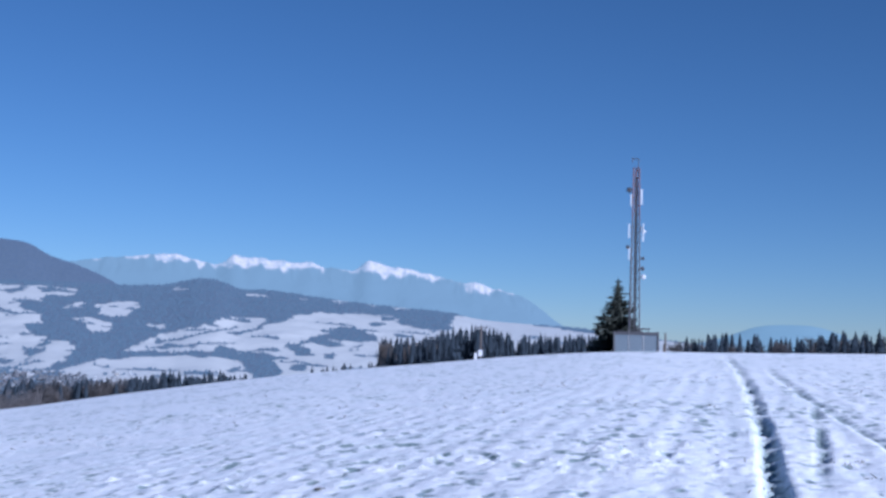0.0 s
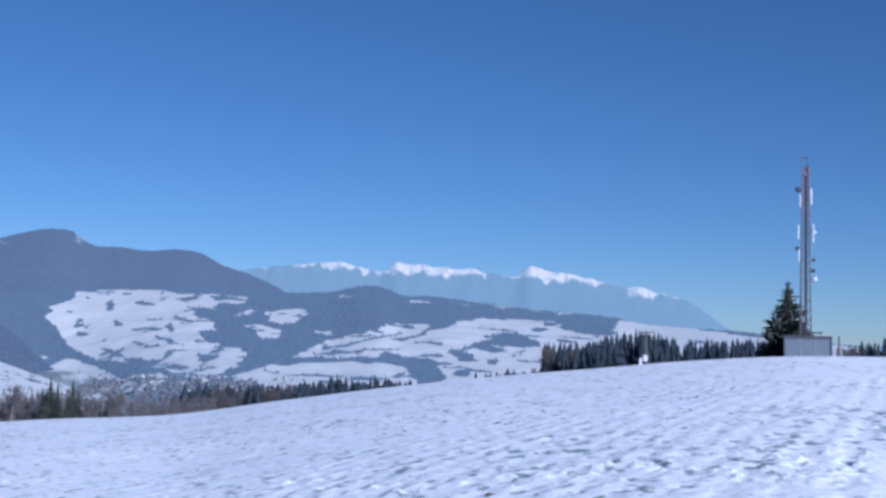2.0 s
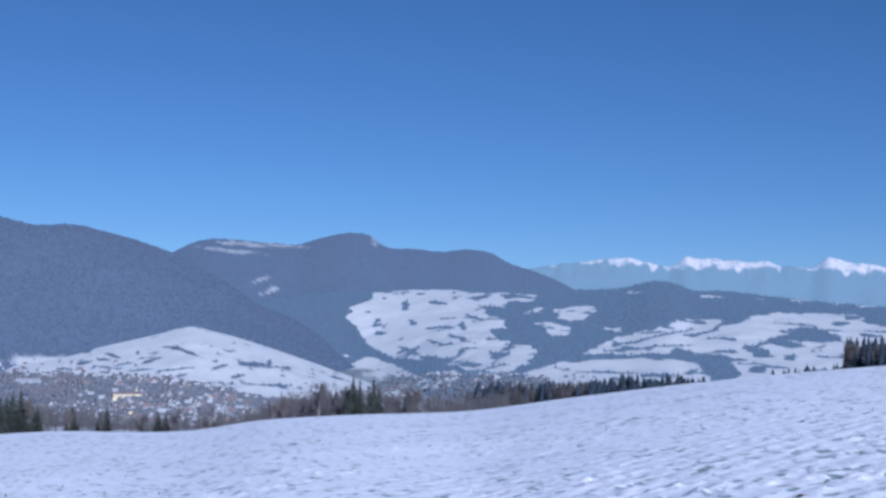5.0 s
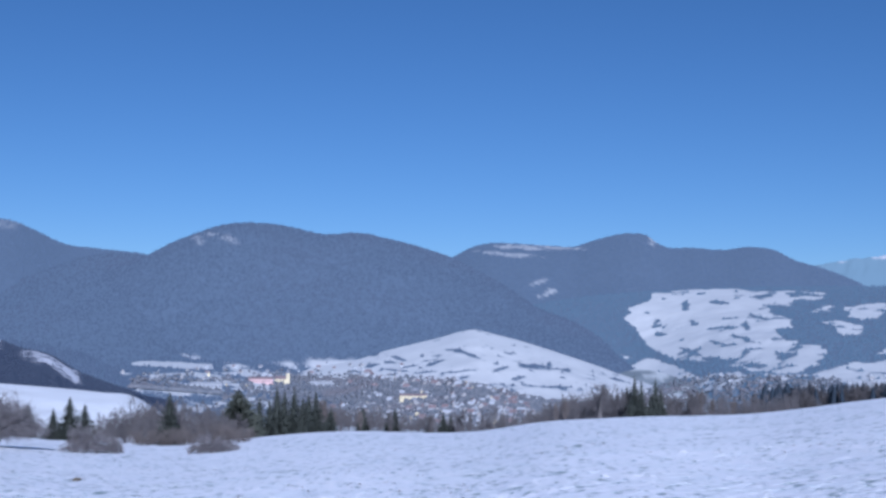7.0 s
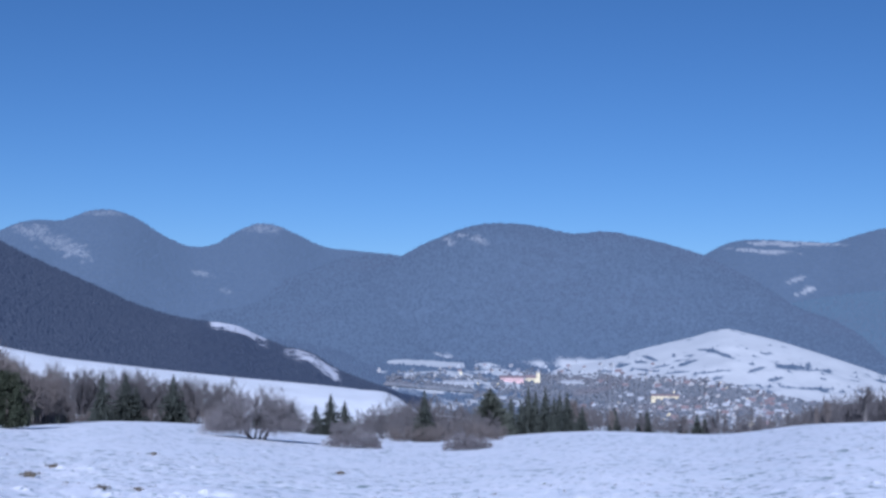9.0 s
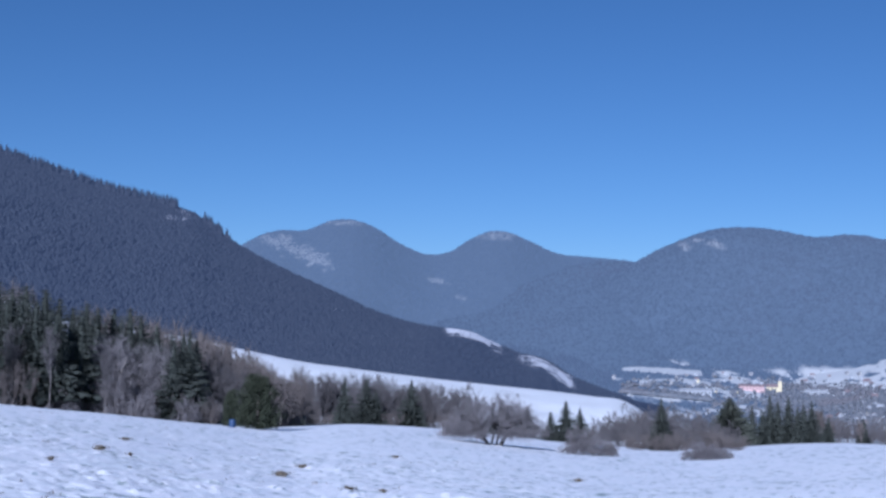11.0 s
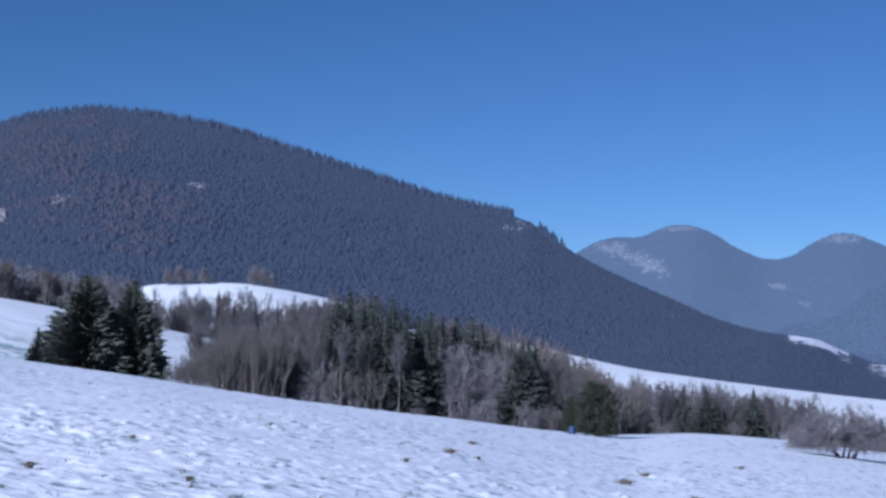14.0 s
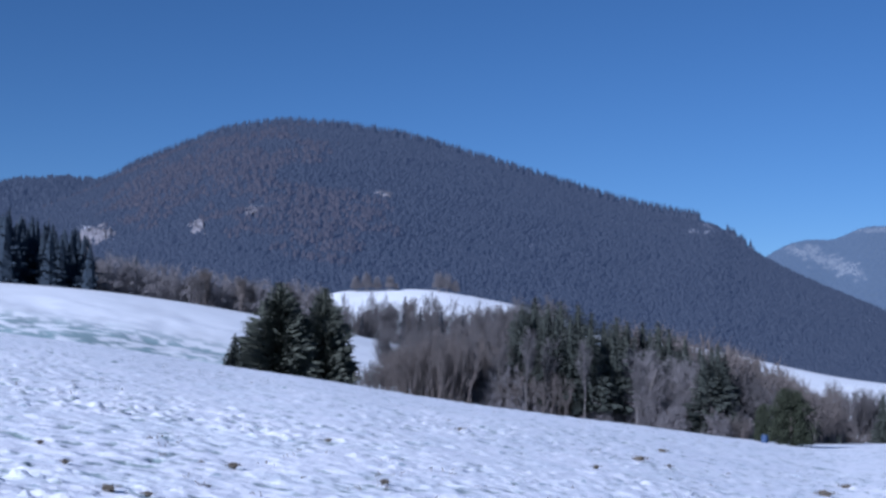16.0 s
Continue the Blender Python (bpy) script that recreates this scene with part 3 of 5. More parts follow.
# Solid hills; the blue haze on those named backdrop is painted emission.
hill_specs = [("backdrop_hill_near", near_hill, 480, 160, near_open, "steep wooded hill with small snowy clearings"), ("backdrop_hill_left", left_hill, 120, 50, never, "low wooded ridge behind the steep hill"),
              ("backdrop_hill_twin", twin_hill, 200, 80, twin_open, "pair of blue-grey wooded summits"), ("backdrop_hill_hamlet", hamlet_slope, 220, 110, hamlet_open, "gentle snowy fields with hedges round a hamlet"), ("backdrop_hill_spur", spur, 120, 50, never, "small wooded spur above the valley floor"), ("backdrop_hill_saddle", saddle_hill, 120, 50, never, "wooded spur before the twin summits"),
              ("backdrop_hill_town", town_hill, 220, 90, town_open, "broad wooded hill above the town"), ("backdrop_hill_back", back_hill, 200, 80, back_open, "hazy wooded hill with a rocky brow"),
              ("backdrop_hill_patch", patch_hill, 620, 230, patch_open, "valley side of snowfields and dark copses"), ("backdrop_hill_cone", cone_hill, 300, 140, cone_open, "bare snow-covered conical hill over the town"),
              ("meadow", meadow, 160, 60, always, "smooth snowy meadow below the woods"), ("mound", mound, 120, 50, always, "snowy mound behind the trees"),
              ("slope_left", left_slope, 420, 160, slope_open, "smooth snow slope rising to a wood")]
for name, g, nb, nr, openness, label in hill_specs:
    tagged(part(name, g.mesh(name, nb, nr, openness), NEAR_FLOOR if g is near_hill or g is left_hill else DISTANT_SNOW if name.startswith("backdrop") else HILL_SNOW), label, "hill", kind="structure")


# Slightly blued: distance haze put into the rock's base colour.
LIMESTONE = plain("pale limestone with snow on its ledges", (0.055, 0.055, 0.07), (0.23, 0.225, 0.245), 0.16, 0.9, relief=0.4, fine=5.0)


def outcrop(bearing, slope, half, rise, lean, lift, seed):
    """A broken limestone crag that stands out of the wood on the steep hill."""
    nb, nr = 40, 24
    k, v = np.meshgrid(np.linspace(-1, 1, nb), np.linspace(-1, 1, nr), indexing="ij")
    b = bearing + half * k
    away = np.linspace(900, 2090, 400)
    seen = np.degrees(np.arctan2(near_hill.z(np.full(400, bearing), away) - EYE, away))
    r0 = np.interp(slope, seen, away)
    r1 = np.interp(slope + rise, seen, away)
    r = r0 + (r1 - r0) * (v + lean * k)
    x, y = polar(b, r)
    edge = 0.85 - np.sqrt(k * k + v * v) + 1.1 * fbm(x / 11, y / 11, seed, 3)
    crack = 1 - np.abs(fbm(x / 7, y / 7, seed + 3, 3)) * 2
    z = near_hill.z(b, r) + np.clip(edge * 3 - 0.3, -1, 1) * lift + 2.5 * crack * (edge > 0)
    i = np.arange(nb * nr).reshape(nb, nr)
    me = mesh_np("rock_outcrop", np.stack([x, y, z], -1).reshape(-1, 3), np.stack([i[:-1, :-1], i[:-1, 1:], i[1:, 1:], i[1:, :-1]], -1).reshape(-1, 4))
    tagged(part("rock_outcrop", me, LIMESTONE), "pale snow-dusted limestone crag among the trees of the hill", "rock", "crags on the steep hill")


for b, e, half, rise, lean, lift, seed in ((97.8, 4.85, 0.85, 0.34, 0.3, 5.0, 121), (93.2, 5.35, 0.5, 0.28, 0.2, 3.4, 122), (69.35, 5.74, 1.0, 0.5, -0.5, 9.0, 123), (84.7, 7.2, 0.5, 0.12, 0.0, 1.4, 124), (90.8, 6.3, 0.45, 0.2, 0.0, 0.8, 125)):
    outcrop(b, e, half, rise, lean, lift, seed)


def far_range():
    """Mountains on the horizon, paled by distance haze painted in as emission: a backdrop."""
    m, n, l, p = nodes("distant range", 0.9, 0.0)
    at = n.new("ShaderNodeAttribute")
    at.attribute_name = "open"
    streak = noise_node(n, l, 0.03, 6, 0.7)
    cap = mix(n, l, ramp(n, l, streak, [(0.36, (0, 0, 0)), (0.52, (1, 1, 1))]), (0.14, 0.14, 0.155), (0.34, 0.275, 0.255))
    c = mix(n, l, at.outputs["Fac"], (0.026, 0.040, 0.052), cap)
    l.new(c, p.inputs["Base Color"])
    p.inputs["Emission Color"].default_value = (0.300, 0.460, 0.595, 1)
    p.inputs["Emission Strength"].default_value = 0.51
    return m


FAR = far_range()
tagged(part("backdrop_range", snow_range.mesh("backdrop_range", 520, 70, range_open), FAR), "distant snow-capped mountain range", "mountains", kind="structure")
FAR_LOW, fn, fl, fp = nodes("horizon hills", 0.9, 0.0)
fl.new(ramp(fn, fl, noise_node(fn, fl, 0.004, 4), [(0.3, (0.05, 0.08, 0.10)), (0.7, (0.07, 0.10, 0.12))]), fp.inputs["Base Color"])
# Horizon haze painted in as emission near the sky's colour.
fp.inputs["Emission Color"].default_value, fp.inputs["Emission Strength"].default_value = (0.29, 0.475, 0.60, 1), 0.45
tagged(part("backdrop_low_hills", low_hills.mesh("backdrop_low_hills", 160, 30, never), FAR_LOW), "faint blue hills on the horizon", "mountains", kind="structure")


def far_wood(name, g, spacing, tall, openness, material, label, front=0.0, slim=1.0, young=None):
    """Scattered crowns over the wooded part of a hill."""
    lo, hi = g.crest[0][0], g.crest[-1][0]
    R, d, _ = g.spread(np.array([(lo + hi) / 2]))
    n = int(np.radians(hi - lo) * (R[0] - d[0] / 2) * d[0] / spacing ** 2)
    b, u = rng.uniform(lo, hi, n), rng.uniform(front, 1.01, n)
    R, d, _ = g.spread(b)
    r = R - d * (1 - u)
    z = g.z(b, r)
    x, y = polar(b, r)
    e = np.degrees(np.arctan2(z - EYE, r))
    bare = openness(b, e, x, y) > 0.42 + 0.3 * (rng.rand(n) - 0.5)
    seen = (z > field(b, r) - 3) & ~bare & (b < 106) & (b > -22)
    x, y, z = x[seen], y[seen], z[seen]
    n = len(x)
    h = tall * rng.uniform(0.65, 1.25, n)
    # Trees lowered towards one end to fit the skyline from the camera.
    if young:
        h = h * (1 - 0.6 * step(young[0], young[1], b[seen]))
    w = h * rng.uniform(0.27, 0.42, n) * slim
    a = rng.uniform(0, 6.28, n)
    k = np.arange(5) * 2 * np.pi / 5
    ring = np.stack([np.cos(k[None] + a[:, None]), np.sin(k[None] + a[:, None])], -1)
    V = np.zeros((n, 6, 3))
    V[:, 0:5, :2], V[:, 0:5, 2] = ring * w[:, None, None], 0.05 * h[:, None]
    V[:, 5, :2] = rng.normal(0, 0.06, (n, 2)) * h[:, None]
    V[:, 5, 2] = h
    V += np.stack([x, y, z - 0.5], -1)[:, None, :]
    f = [(j, (j + 1) % 5, 5) for j in range(5)]
    F = (np.array(f)[None] + 6 * np.arange(n)[:, None, None]).reshape(-1, 3)
    return tagged(part(name, smooth(mesh_np(name, V.reshape(-1, 3), F)), material), label, "woods", kind="stuff")


# Each wood's emission is painted distance haze, stronger on farther hills.
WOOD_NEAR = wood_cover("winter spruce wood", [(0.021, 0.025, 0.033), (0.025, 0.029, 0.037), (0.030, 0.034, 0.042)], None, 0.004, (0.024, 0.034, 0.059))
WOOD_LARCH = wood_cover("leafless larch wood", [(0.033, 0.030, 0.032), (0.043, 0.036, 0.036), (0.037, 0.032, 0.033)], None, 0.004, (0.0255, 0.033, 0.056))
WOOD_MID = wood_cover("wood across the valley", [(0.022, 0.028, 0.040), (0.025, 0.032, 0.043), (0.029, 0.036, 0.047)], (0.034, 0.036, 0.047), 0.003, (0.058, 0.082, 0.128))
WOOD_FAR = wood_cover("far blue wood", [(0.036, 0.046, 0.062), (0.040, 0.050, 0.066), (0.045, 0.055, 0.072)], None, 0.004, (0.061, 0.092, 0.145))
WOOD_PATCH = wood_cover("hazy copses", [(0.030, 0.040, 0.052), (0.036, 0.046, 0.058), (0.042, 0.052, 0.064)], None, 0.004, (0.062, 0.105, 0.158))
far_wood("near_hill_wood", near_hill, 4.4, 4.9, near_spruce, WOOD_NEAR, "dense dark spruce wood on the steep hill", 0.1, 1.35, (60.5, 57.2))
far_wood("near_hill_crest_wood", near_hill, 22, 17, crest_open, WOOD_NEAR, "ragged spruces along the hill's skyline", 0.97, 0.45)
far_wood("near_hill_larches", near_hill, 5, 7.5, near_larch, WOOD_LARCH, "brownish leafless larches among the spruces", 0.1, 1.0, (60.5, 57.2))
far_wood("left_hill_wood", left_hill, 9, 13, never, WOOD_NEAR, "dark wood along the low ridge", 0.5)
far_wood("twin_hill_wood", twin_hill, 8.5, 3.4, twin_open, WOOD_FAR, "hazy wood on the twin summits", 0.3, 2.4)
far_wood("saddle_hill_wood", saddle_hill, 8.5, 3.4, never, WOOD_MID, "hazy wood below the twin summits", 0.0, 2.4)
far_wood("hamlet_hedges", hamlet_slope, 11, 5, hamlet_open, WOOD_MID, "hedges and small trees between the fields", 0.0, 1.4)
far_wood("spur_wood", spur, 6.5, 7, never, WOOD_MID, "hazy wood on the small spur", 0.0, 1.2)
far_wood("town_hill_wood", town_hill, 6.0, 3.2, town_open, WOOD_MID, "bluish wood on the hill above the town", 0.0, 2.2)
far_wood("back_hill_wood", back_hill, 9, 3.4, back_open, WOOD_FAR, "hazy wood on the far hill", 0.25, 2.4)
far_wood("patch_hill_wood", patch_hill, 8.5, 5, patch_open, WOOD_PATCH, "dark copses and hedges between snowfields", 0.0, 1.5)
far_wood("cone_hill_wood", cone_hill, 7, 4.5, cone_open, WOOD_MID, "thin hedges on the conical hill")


# ---- trees ----
BARK = plain("grey-brown bark", (0.05, 0.042, 0.040), (0.13, 0.11, 0.10), 6, 0.9)
# Darker bark copy: the shadowed fruit-tree trunks, painted into the colour.
SHADED_BARK = plain("dark furrowed bark", (0.026, 0.024, 0.025), (0.060, 0.055, 0.055), 6, 0.9)
PALE_BARK = plain("pale grey bark", (0.12, 0.11, 0.105), (0.22, 0.205, 0.195), 5, 0.9)
TWIG = plain("bare twigs", (0.058, 0.055, 0.058), (0.115, 0.108, 0.112), 1.2, 0.9, relief=0)
TWIG_WARM = plain("reddish bare twigs", (0.072, 0.063, 0.061), (0.138, 0.122, 0.116), 1.0, 0.9, relief=0)
TWIG_FROST = plain("frosted twigs", (0.095, 0.090, 0.095), (0.190, 0.180, 0.190), 1.5, 0.85, relief=0)
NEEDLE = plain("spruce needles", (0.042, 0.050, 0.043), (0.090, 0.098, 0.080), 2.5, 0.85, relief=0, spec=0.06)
# Darker copy of the needles: shade put into their base colour.
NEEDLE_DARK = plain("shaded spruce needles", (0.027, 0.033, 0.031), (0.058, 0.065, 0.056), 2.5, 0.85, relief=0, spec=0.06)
# Blue copy of the needles: distance haze put into the base colour.
NEEDLE_HAZED = plain("bluish spruce needles", (0.017, 0.025, 0.036), (0.036, 0.048, 0.064), 1.6, 0.85, relief=0, spec=0.06)
PINE_NEEDLE = plain("olive pine needles", (0.024, 0.030, 0.021), (0.052, 0.060, 0.040), 2.2, 0.85, relief=0, spec=0.06)


class Soup:
    """Gathers tapered limbs and needle tufts into one mesh."""

    def __init__(self):
        self.v, self.f, self.n = [], [], 0

    def limb(self, a, b, ra, rb, sides=3):
        a, b = np.asarray(a, float), np.asarray(b, float)
        d = b - a
        d = d / (np.linalg.norm(d) + 1e-9)
        u = np.cross(d, (0.31, 0.87, 0.38))
        u /= np.linalg.norm(u) + 1e-9
        w = np.cross(d, u)
        k = np.arange(sides) * 2 * np.pi / sides
        ring = np.cos(k)[:, None] * u + np.sin(k)[:, None] * w
        self.v += [a + ring * ra, b + ring * rb]
        n = self.n
        for j in range(sides):
            q = (j + 1) % sides
            self.f += [(n + j, n + q, n + sides + q), (n + j, n + sides + q, n + sides + j)]
        self.n += 2 * sides

    def chain(self, points, radii, sides=5):
        """A tapered limb through several points, all in one piece."""
        k = np.arange(sides) * 2 * np.pi / sides
        ring = np.stack([np.cos(k), np.sin(k), 0 * k], -1)
        for q, (p, r) in enumerate(zip(points, radii)):
            self.v.append(np.asarray(p) + ring * r)
            if q:
                n = self.n + sides * (q - 1)
                for j in range(sides):
                    w = (j + 1) % sides
                    self.f += [(n + j, n + w, n + sides + w), (n + j, n + sides + w, n + sides + j)]
        self.n += sides * len(points)

    def tri(self, a, b, c):
        self.v.append(np.array([a, b, c]))
        self.f.append((self.n, self.n + 1, self.n + 2))
        self.n += 3

    def mesh(self, name):
        return mesh_np(name, np.concatenate(self.v), np.array(self.f))


def spruce_meshes(seed, whorls=24, spread=0.22, shape=0.85, dense=8, droop=0.35, clear=0.04, heart=0.62, frond=0.14, ragged=0.0):
    """A spruce one metre high: trunk, and a crown of drooping fronds with needle spikes."""
    g = np.random.RandomState(seed)
    trunk, crown = Soup(), Soup()
    trunk.chain([(0, 0, -0.03), (0, 0, 0.5), (0, 0, 0.99)], [0.018, 0.011, 0.002], 6)
    # the shaded heart of the crown
    ring = None
    for q in range(9):
        h = clear + 0.01 + (0.93 - clear) * q / 8
        rad = max(0.004, heart * spread * (1 - h) ** shape * (1 if h > 0.12 else 0.75 + 2 * h))
        now = [np.array([math.cos(a) * rad * g.uniform(0.7, 1.15), math.sin(a) * rad * g.uniform(0.7, 1.15), h + g.uniform(-0.012, 0.012)]) for a in np.arange(7) * 6.283 / 7]
        if ring:
            for j in range(7):
                crown.tri(ring[j], ring[(j + 1) % 7], now[j])
                crown.tri(ring[(j + 1) % 7], now[(j + 1) % 7], now[j])
        ring = now
    for k in range(whorls):
        h = clear + (0.985 - clear) * (k + g.uniform(-0.6, 0.9)) / whorls
        h = min(max(h, clear), 0.98)
        reach = spread * (1 - h) ** shape * (1 if h > 0.12 else 0.75 + 2 * h) + 0.010 * (1 - h) + 0.006
        count = max(4, int(dense * (0.55 + 0.45 * (1 - h))))
        for j in range(count):
            a = 6.283 * (j + g.rand() * 0.8) / count + k * 1.3
            out, side = np.array([math.cos(a), math.sin(a), 0]), np.array([-math.sin(a), math.cos(a), 0])
            L = reach * g.uniform(0.5, 1.3) * (1 + ragged * math.sin(3 * a + 9 * h + seed) + ragged * math.sin(5 * a - 23 * h))
            lift = 0.25 * h
            pts = [np.array([0, 0, h]) + out * L * q + np.array([0, 0, L * (lift * q - droop * q * q + 0.12 * q ** 4)]) for q in (0, 0.35, 0.7, 1.0)]
            w = L * frond + (0.009 * (1 - h) + 0.003) * frond / 0.14
            for s, (p, q) in enumerate(zip(pts, pts[1:])):
                t = (0.5, 1.0, 0.75)[s] * w
                for sgn in (-1, 1):
                    hang = np.array([0, 0, -0.75 * w * g.uniform(0.4, 1.6)])
                    crown.tri(p, q + (q - p) * 0.25, (p + q) / 2 + side * sgn * t * g.uniform(0.7, 1.3) + hang)
                    crown.tri(p + (q - p) * 0.3, q, q + side * sgn * t * g.uniform(0.5, 1.2) + (q - p) * 0.4 + hang * 0.6)
                crown.tri(p, q, (p + q) / 2 + np.array([0, 0, -w * g.uniform(0.8, 1.9)]))
                crown.tri(p, q, p * 0.3 + q * 0.7 + np.array([0, 0, w * g.uniform(0.15, 0.4)]) + side * w * g.uniform(-0.4, 0.4))
    for j in range(4):
        a = j * 1.57 + g.rand()
        crown.tri((0, 0, 1.0), (0.006 * math.cos(a), 0.006 * math.sin(a), 0.95), (0.006 * math.cos(a + 1.5), 0.006 * math.sin(a + 1.5), 0.95))
    return trunk.mesh("trunk"), crown.mesh("crown")


def bare_meshes(seed, stems=1, limbs=7, kids=5, levels=3, spread=0.5, upright=0.6, thick=0.022, fork=0.25, twig=0.0022):
    """A leafless tree one metre high: trunk or stems with limbs, and a crown of forking twigs."""
    g = np.random.RandomState(seed)
    trunks, crown = [], Soup()

    def grow(start, way, length, ra, level):
        if level >= levels:
            end = start + (way + g.normal(0, 0.15, 3)) * length
            wide = np.cross(way, g.normal(0, 1, 3))
            wide *= 1.0 * twig / (np.linalg.norm(wide) + 1e-6)
            crown.tri(start - wide, start + wide, end)
            return
        mid = start + way * length * 0.5 + g.normal(0, 0.035, 3) * length
        way2 = way + g.normal(0, 0.12, 3) + np.array([0, 0, 0.10])
        way2 /= np.linalg.norm(way2)
        end = mid + way2 * length * 0.5
        rb = max(ra * 0.45, twig)
        if level == 0 and stems < 8:
            trunks.append(Soup())
            trunks[-1].chain([start, mid, end], [ra, (ra + rb) / 2, rb], 6)
        else:
            crown.limb(start, mid, ra, (ra + rb) / 2)
            crown.limb(mid, end, (ra + rb) / 2, rb)
        n = limbs if level == 0 else kids if level < levels - 1 else 3 * kids
        for k in range(n):
            at = g.uniform(fork if level == 0 else 0.2, 1.0)
            p = start + (mid - start) * at * 2 if at < 0.5 else mid + (end - mid) * (at * 2 - 1)
            a = g.uniform(0, 6.283)
            lean = np.array([math.cos(a), math.sin(a), 0]) * (1 - upright) + np.array([0, 0, upright]) * g.uniform(0.3, 1.3)
            w = 0.55 * way + lean * 1.1
            w /= np.linalg.norm(w)
            grow(p, w, length * g.uniform(0.42, 0.68) * (1.15 - 0.4 * at), max(ra * 0.5 * (1.1 - 0.5 * at), twig), level + 1)

    for s in range(stems):
        a = 6.283 * (s + g.rand()) / stems
        tilt = 0.0 if stems == 1 else spread * g.uniform(0.2, 1)
        way = np.array([math.cos(a) * tilt, math.sin(a) * tilt, 1.0])
        way /= np.linalg.norm(way)
        base = np.array([math.cos(a), math.sin(a), 0]) * (0.0 if stems == 1 else 0.05 + 0.25 * spread * g.rand()) - np.array([0, 0, 0.02])
        grow(base, way, 0.62 if stems == 1 else g.uniform(0.45, 0.75), thick if stems == 1 else thick * 0.6, 0)
    made = [s.mesh("trunk") for s in trunks] + [crown.mesh("crown")]
    top = max(v.co.z for v in made[-1].vertices)
    for me in made:
        me.transform(Matrix.Scale(1 / top, 4))
    return made


def dome_meshes(seed, stems, boughs, wide, fine, twig, low=0.06, foot=0.02, fork=0.5, thick=0.030, tall=0.95, whip=0.055, core=0.5):
    """A tree or bush one metre high with a rounded crown: crooked limbs and fans of twigs out to a dome."""
    g = np.random.RandomState(seed)
    trunks, crown, ends = [], Soup(), []
    for s in range(stems):
        a = 6.283 * (s + g.uniform(0.1, 0.9)) / stems
        out = np.array([math.cos(a), math.sin(a), 0])
        reach, up = wide * g.uniform(0.35, 0.7), g.uniform(0.45, 0.7)
        bow = np.array([-out[1], out[0], 0]) * g.uniform(-0.25, 0.25) * wide
        pts = [out * foot * g.uniform(0.3, 1.0) - np.array([0, 0, 0.02]), out * reach * 0.45 + bow * 0.5 + np.array([0, 0, up * fork]), out * reach + bow + np.array([0, 0, up])]
        limb = Soup()
        limb.chain(pts, [thick, thick * 0.65, thick * 0.3], 6)
        trunks.append(limb)
        ends += [pts[1], pts[1] * 0.5 + pts[2] * 0.5, pts[2]]
    ends = np.array(ends)
    for k in range(boughs):
        v = g.normal(0, 1, 3)
        v[2] = abs(v[2])
        v = v / np.linalg.norm(v) * g.uniform(core, 1.0) ** 0.5 * g.uniform(0.86, 1.04)
        p = v * (wide, wide, tall)
        p[2] = max(p[2], low + 0.12 * g.rand())
        near = ends[np.argmin(((ends - p * 0.7) ** 2).sum(1))]
        mid = (near + p) / 2 + g.normal(0, 0.055, 3) + np.array([0, 0, 0.04])
        crown.limb(near, mid, 0.16 * thick + twig, 0.10 * thick + twig)
        crown.limb(mid, p, 0.10 * thick + twig, 0.8 * twig)
        for j in range(fine):
            at = mid + (p - mid) * g.uniform(0.1, 1.0)
            way = (p - mid) * g.uniform(0.2, 0.6) + g.normal(0, whip, 3)
            side = np.cross(way, g.normal(0, 1, 3))
            side *= twig / (np.linalg.norm(side) + 1e-6)
            crown.tri(at - side, at + side, at + way)
    return [t.mesh("trunk") for t in trunks] + [crown.mesh("crown")]


def copse_meshes(seed, stems=44, wide=0.48):
    """A thicket one metre high: crowded upright stems under a rounded top, with steep side shoots and fine twigs."""
    g = np.random.RandomState(seed)
    trunks, crown = [], Soup()
    for s in range(stems):
        a, d = g.uniform(0, 6.283), math.sqrt(g.rand())
        out = np.array([math.cos(a), math.sin(a), 0.0])
        top = (1 - 0.5 * d * d) * g.uniform(0.78, 1.0)
        base = out * d * wide * 0.62 - np.array([0, 0, 0.02])
        mid = out * d * wide * 0.80 + np.array([g.normal(0, 0.02), g.normal(0, 0.02), top * 0.5])
        tip = out * d * wide + np.array([g.normal(0, 0.03), g.normal(0, 0.03), top])
        if s < 7:
            limb = Soup()
            limb.chain([base, mid, tip], [0.011, 0.007, 0.002], 5)
            trunks.append(limb)
        else:
            crown.limb(base, mid, 0.006, 0.004)
            crown.limb(mid, tip, 0.004, 0.0015)
        for j in range(11):
            t = g.uniform(0.22, 0.97)
            at = base + (mid - base) * t * 2 if t < 0.5 else mid + (tip - mid) * (t * 2 - 1)
            b = g.uniform(0, 6.283)
            way = np.array([math.cos(b) * 0.45, math.sin(b) * 0.45, 1.0]) * g.uniform(0.10, 0.24) * (1.15 - 0.6 * t)
            end = at + way
            crown.limb(at, end, 0.0022, 0.0012)
            for q in range(13):
                p = at + way * g.uniform(0.2, 1.0)
                w = way * g.uniform(0.2, 0.5) + g.normal(0, 0.022, 3)
                side = np.cross(w, g.normal(0, 1, 3))
                side *= 0.0015 / (np.linalg.norm(side) + 1e-6)
                crown.tri(p - side, p + side, p + w)
    return [t.mesh("trunk") for t in trunks] + [crown.mesh("crown")]


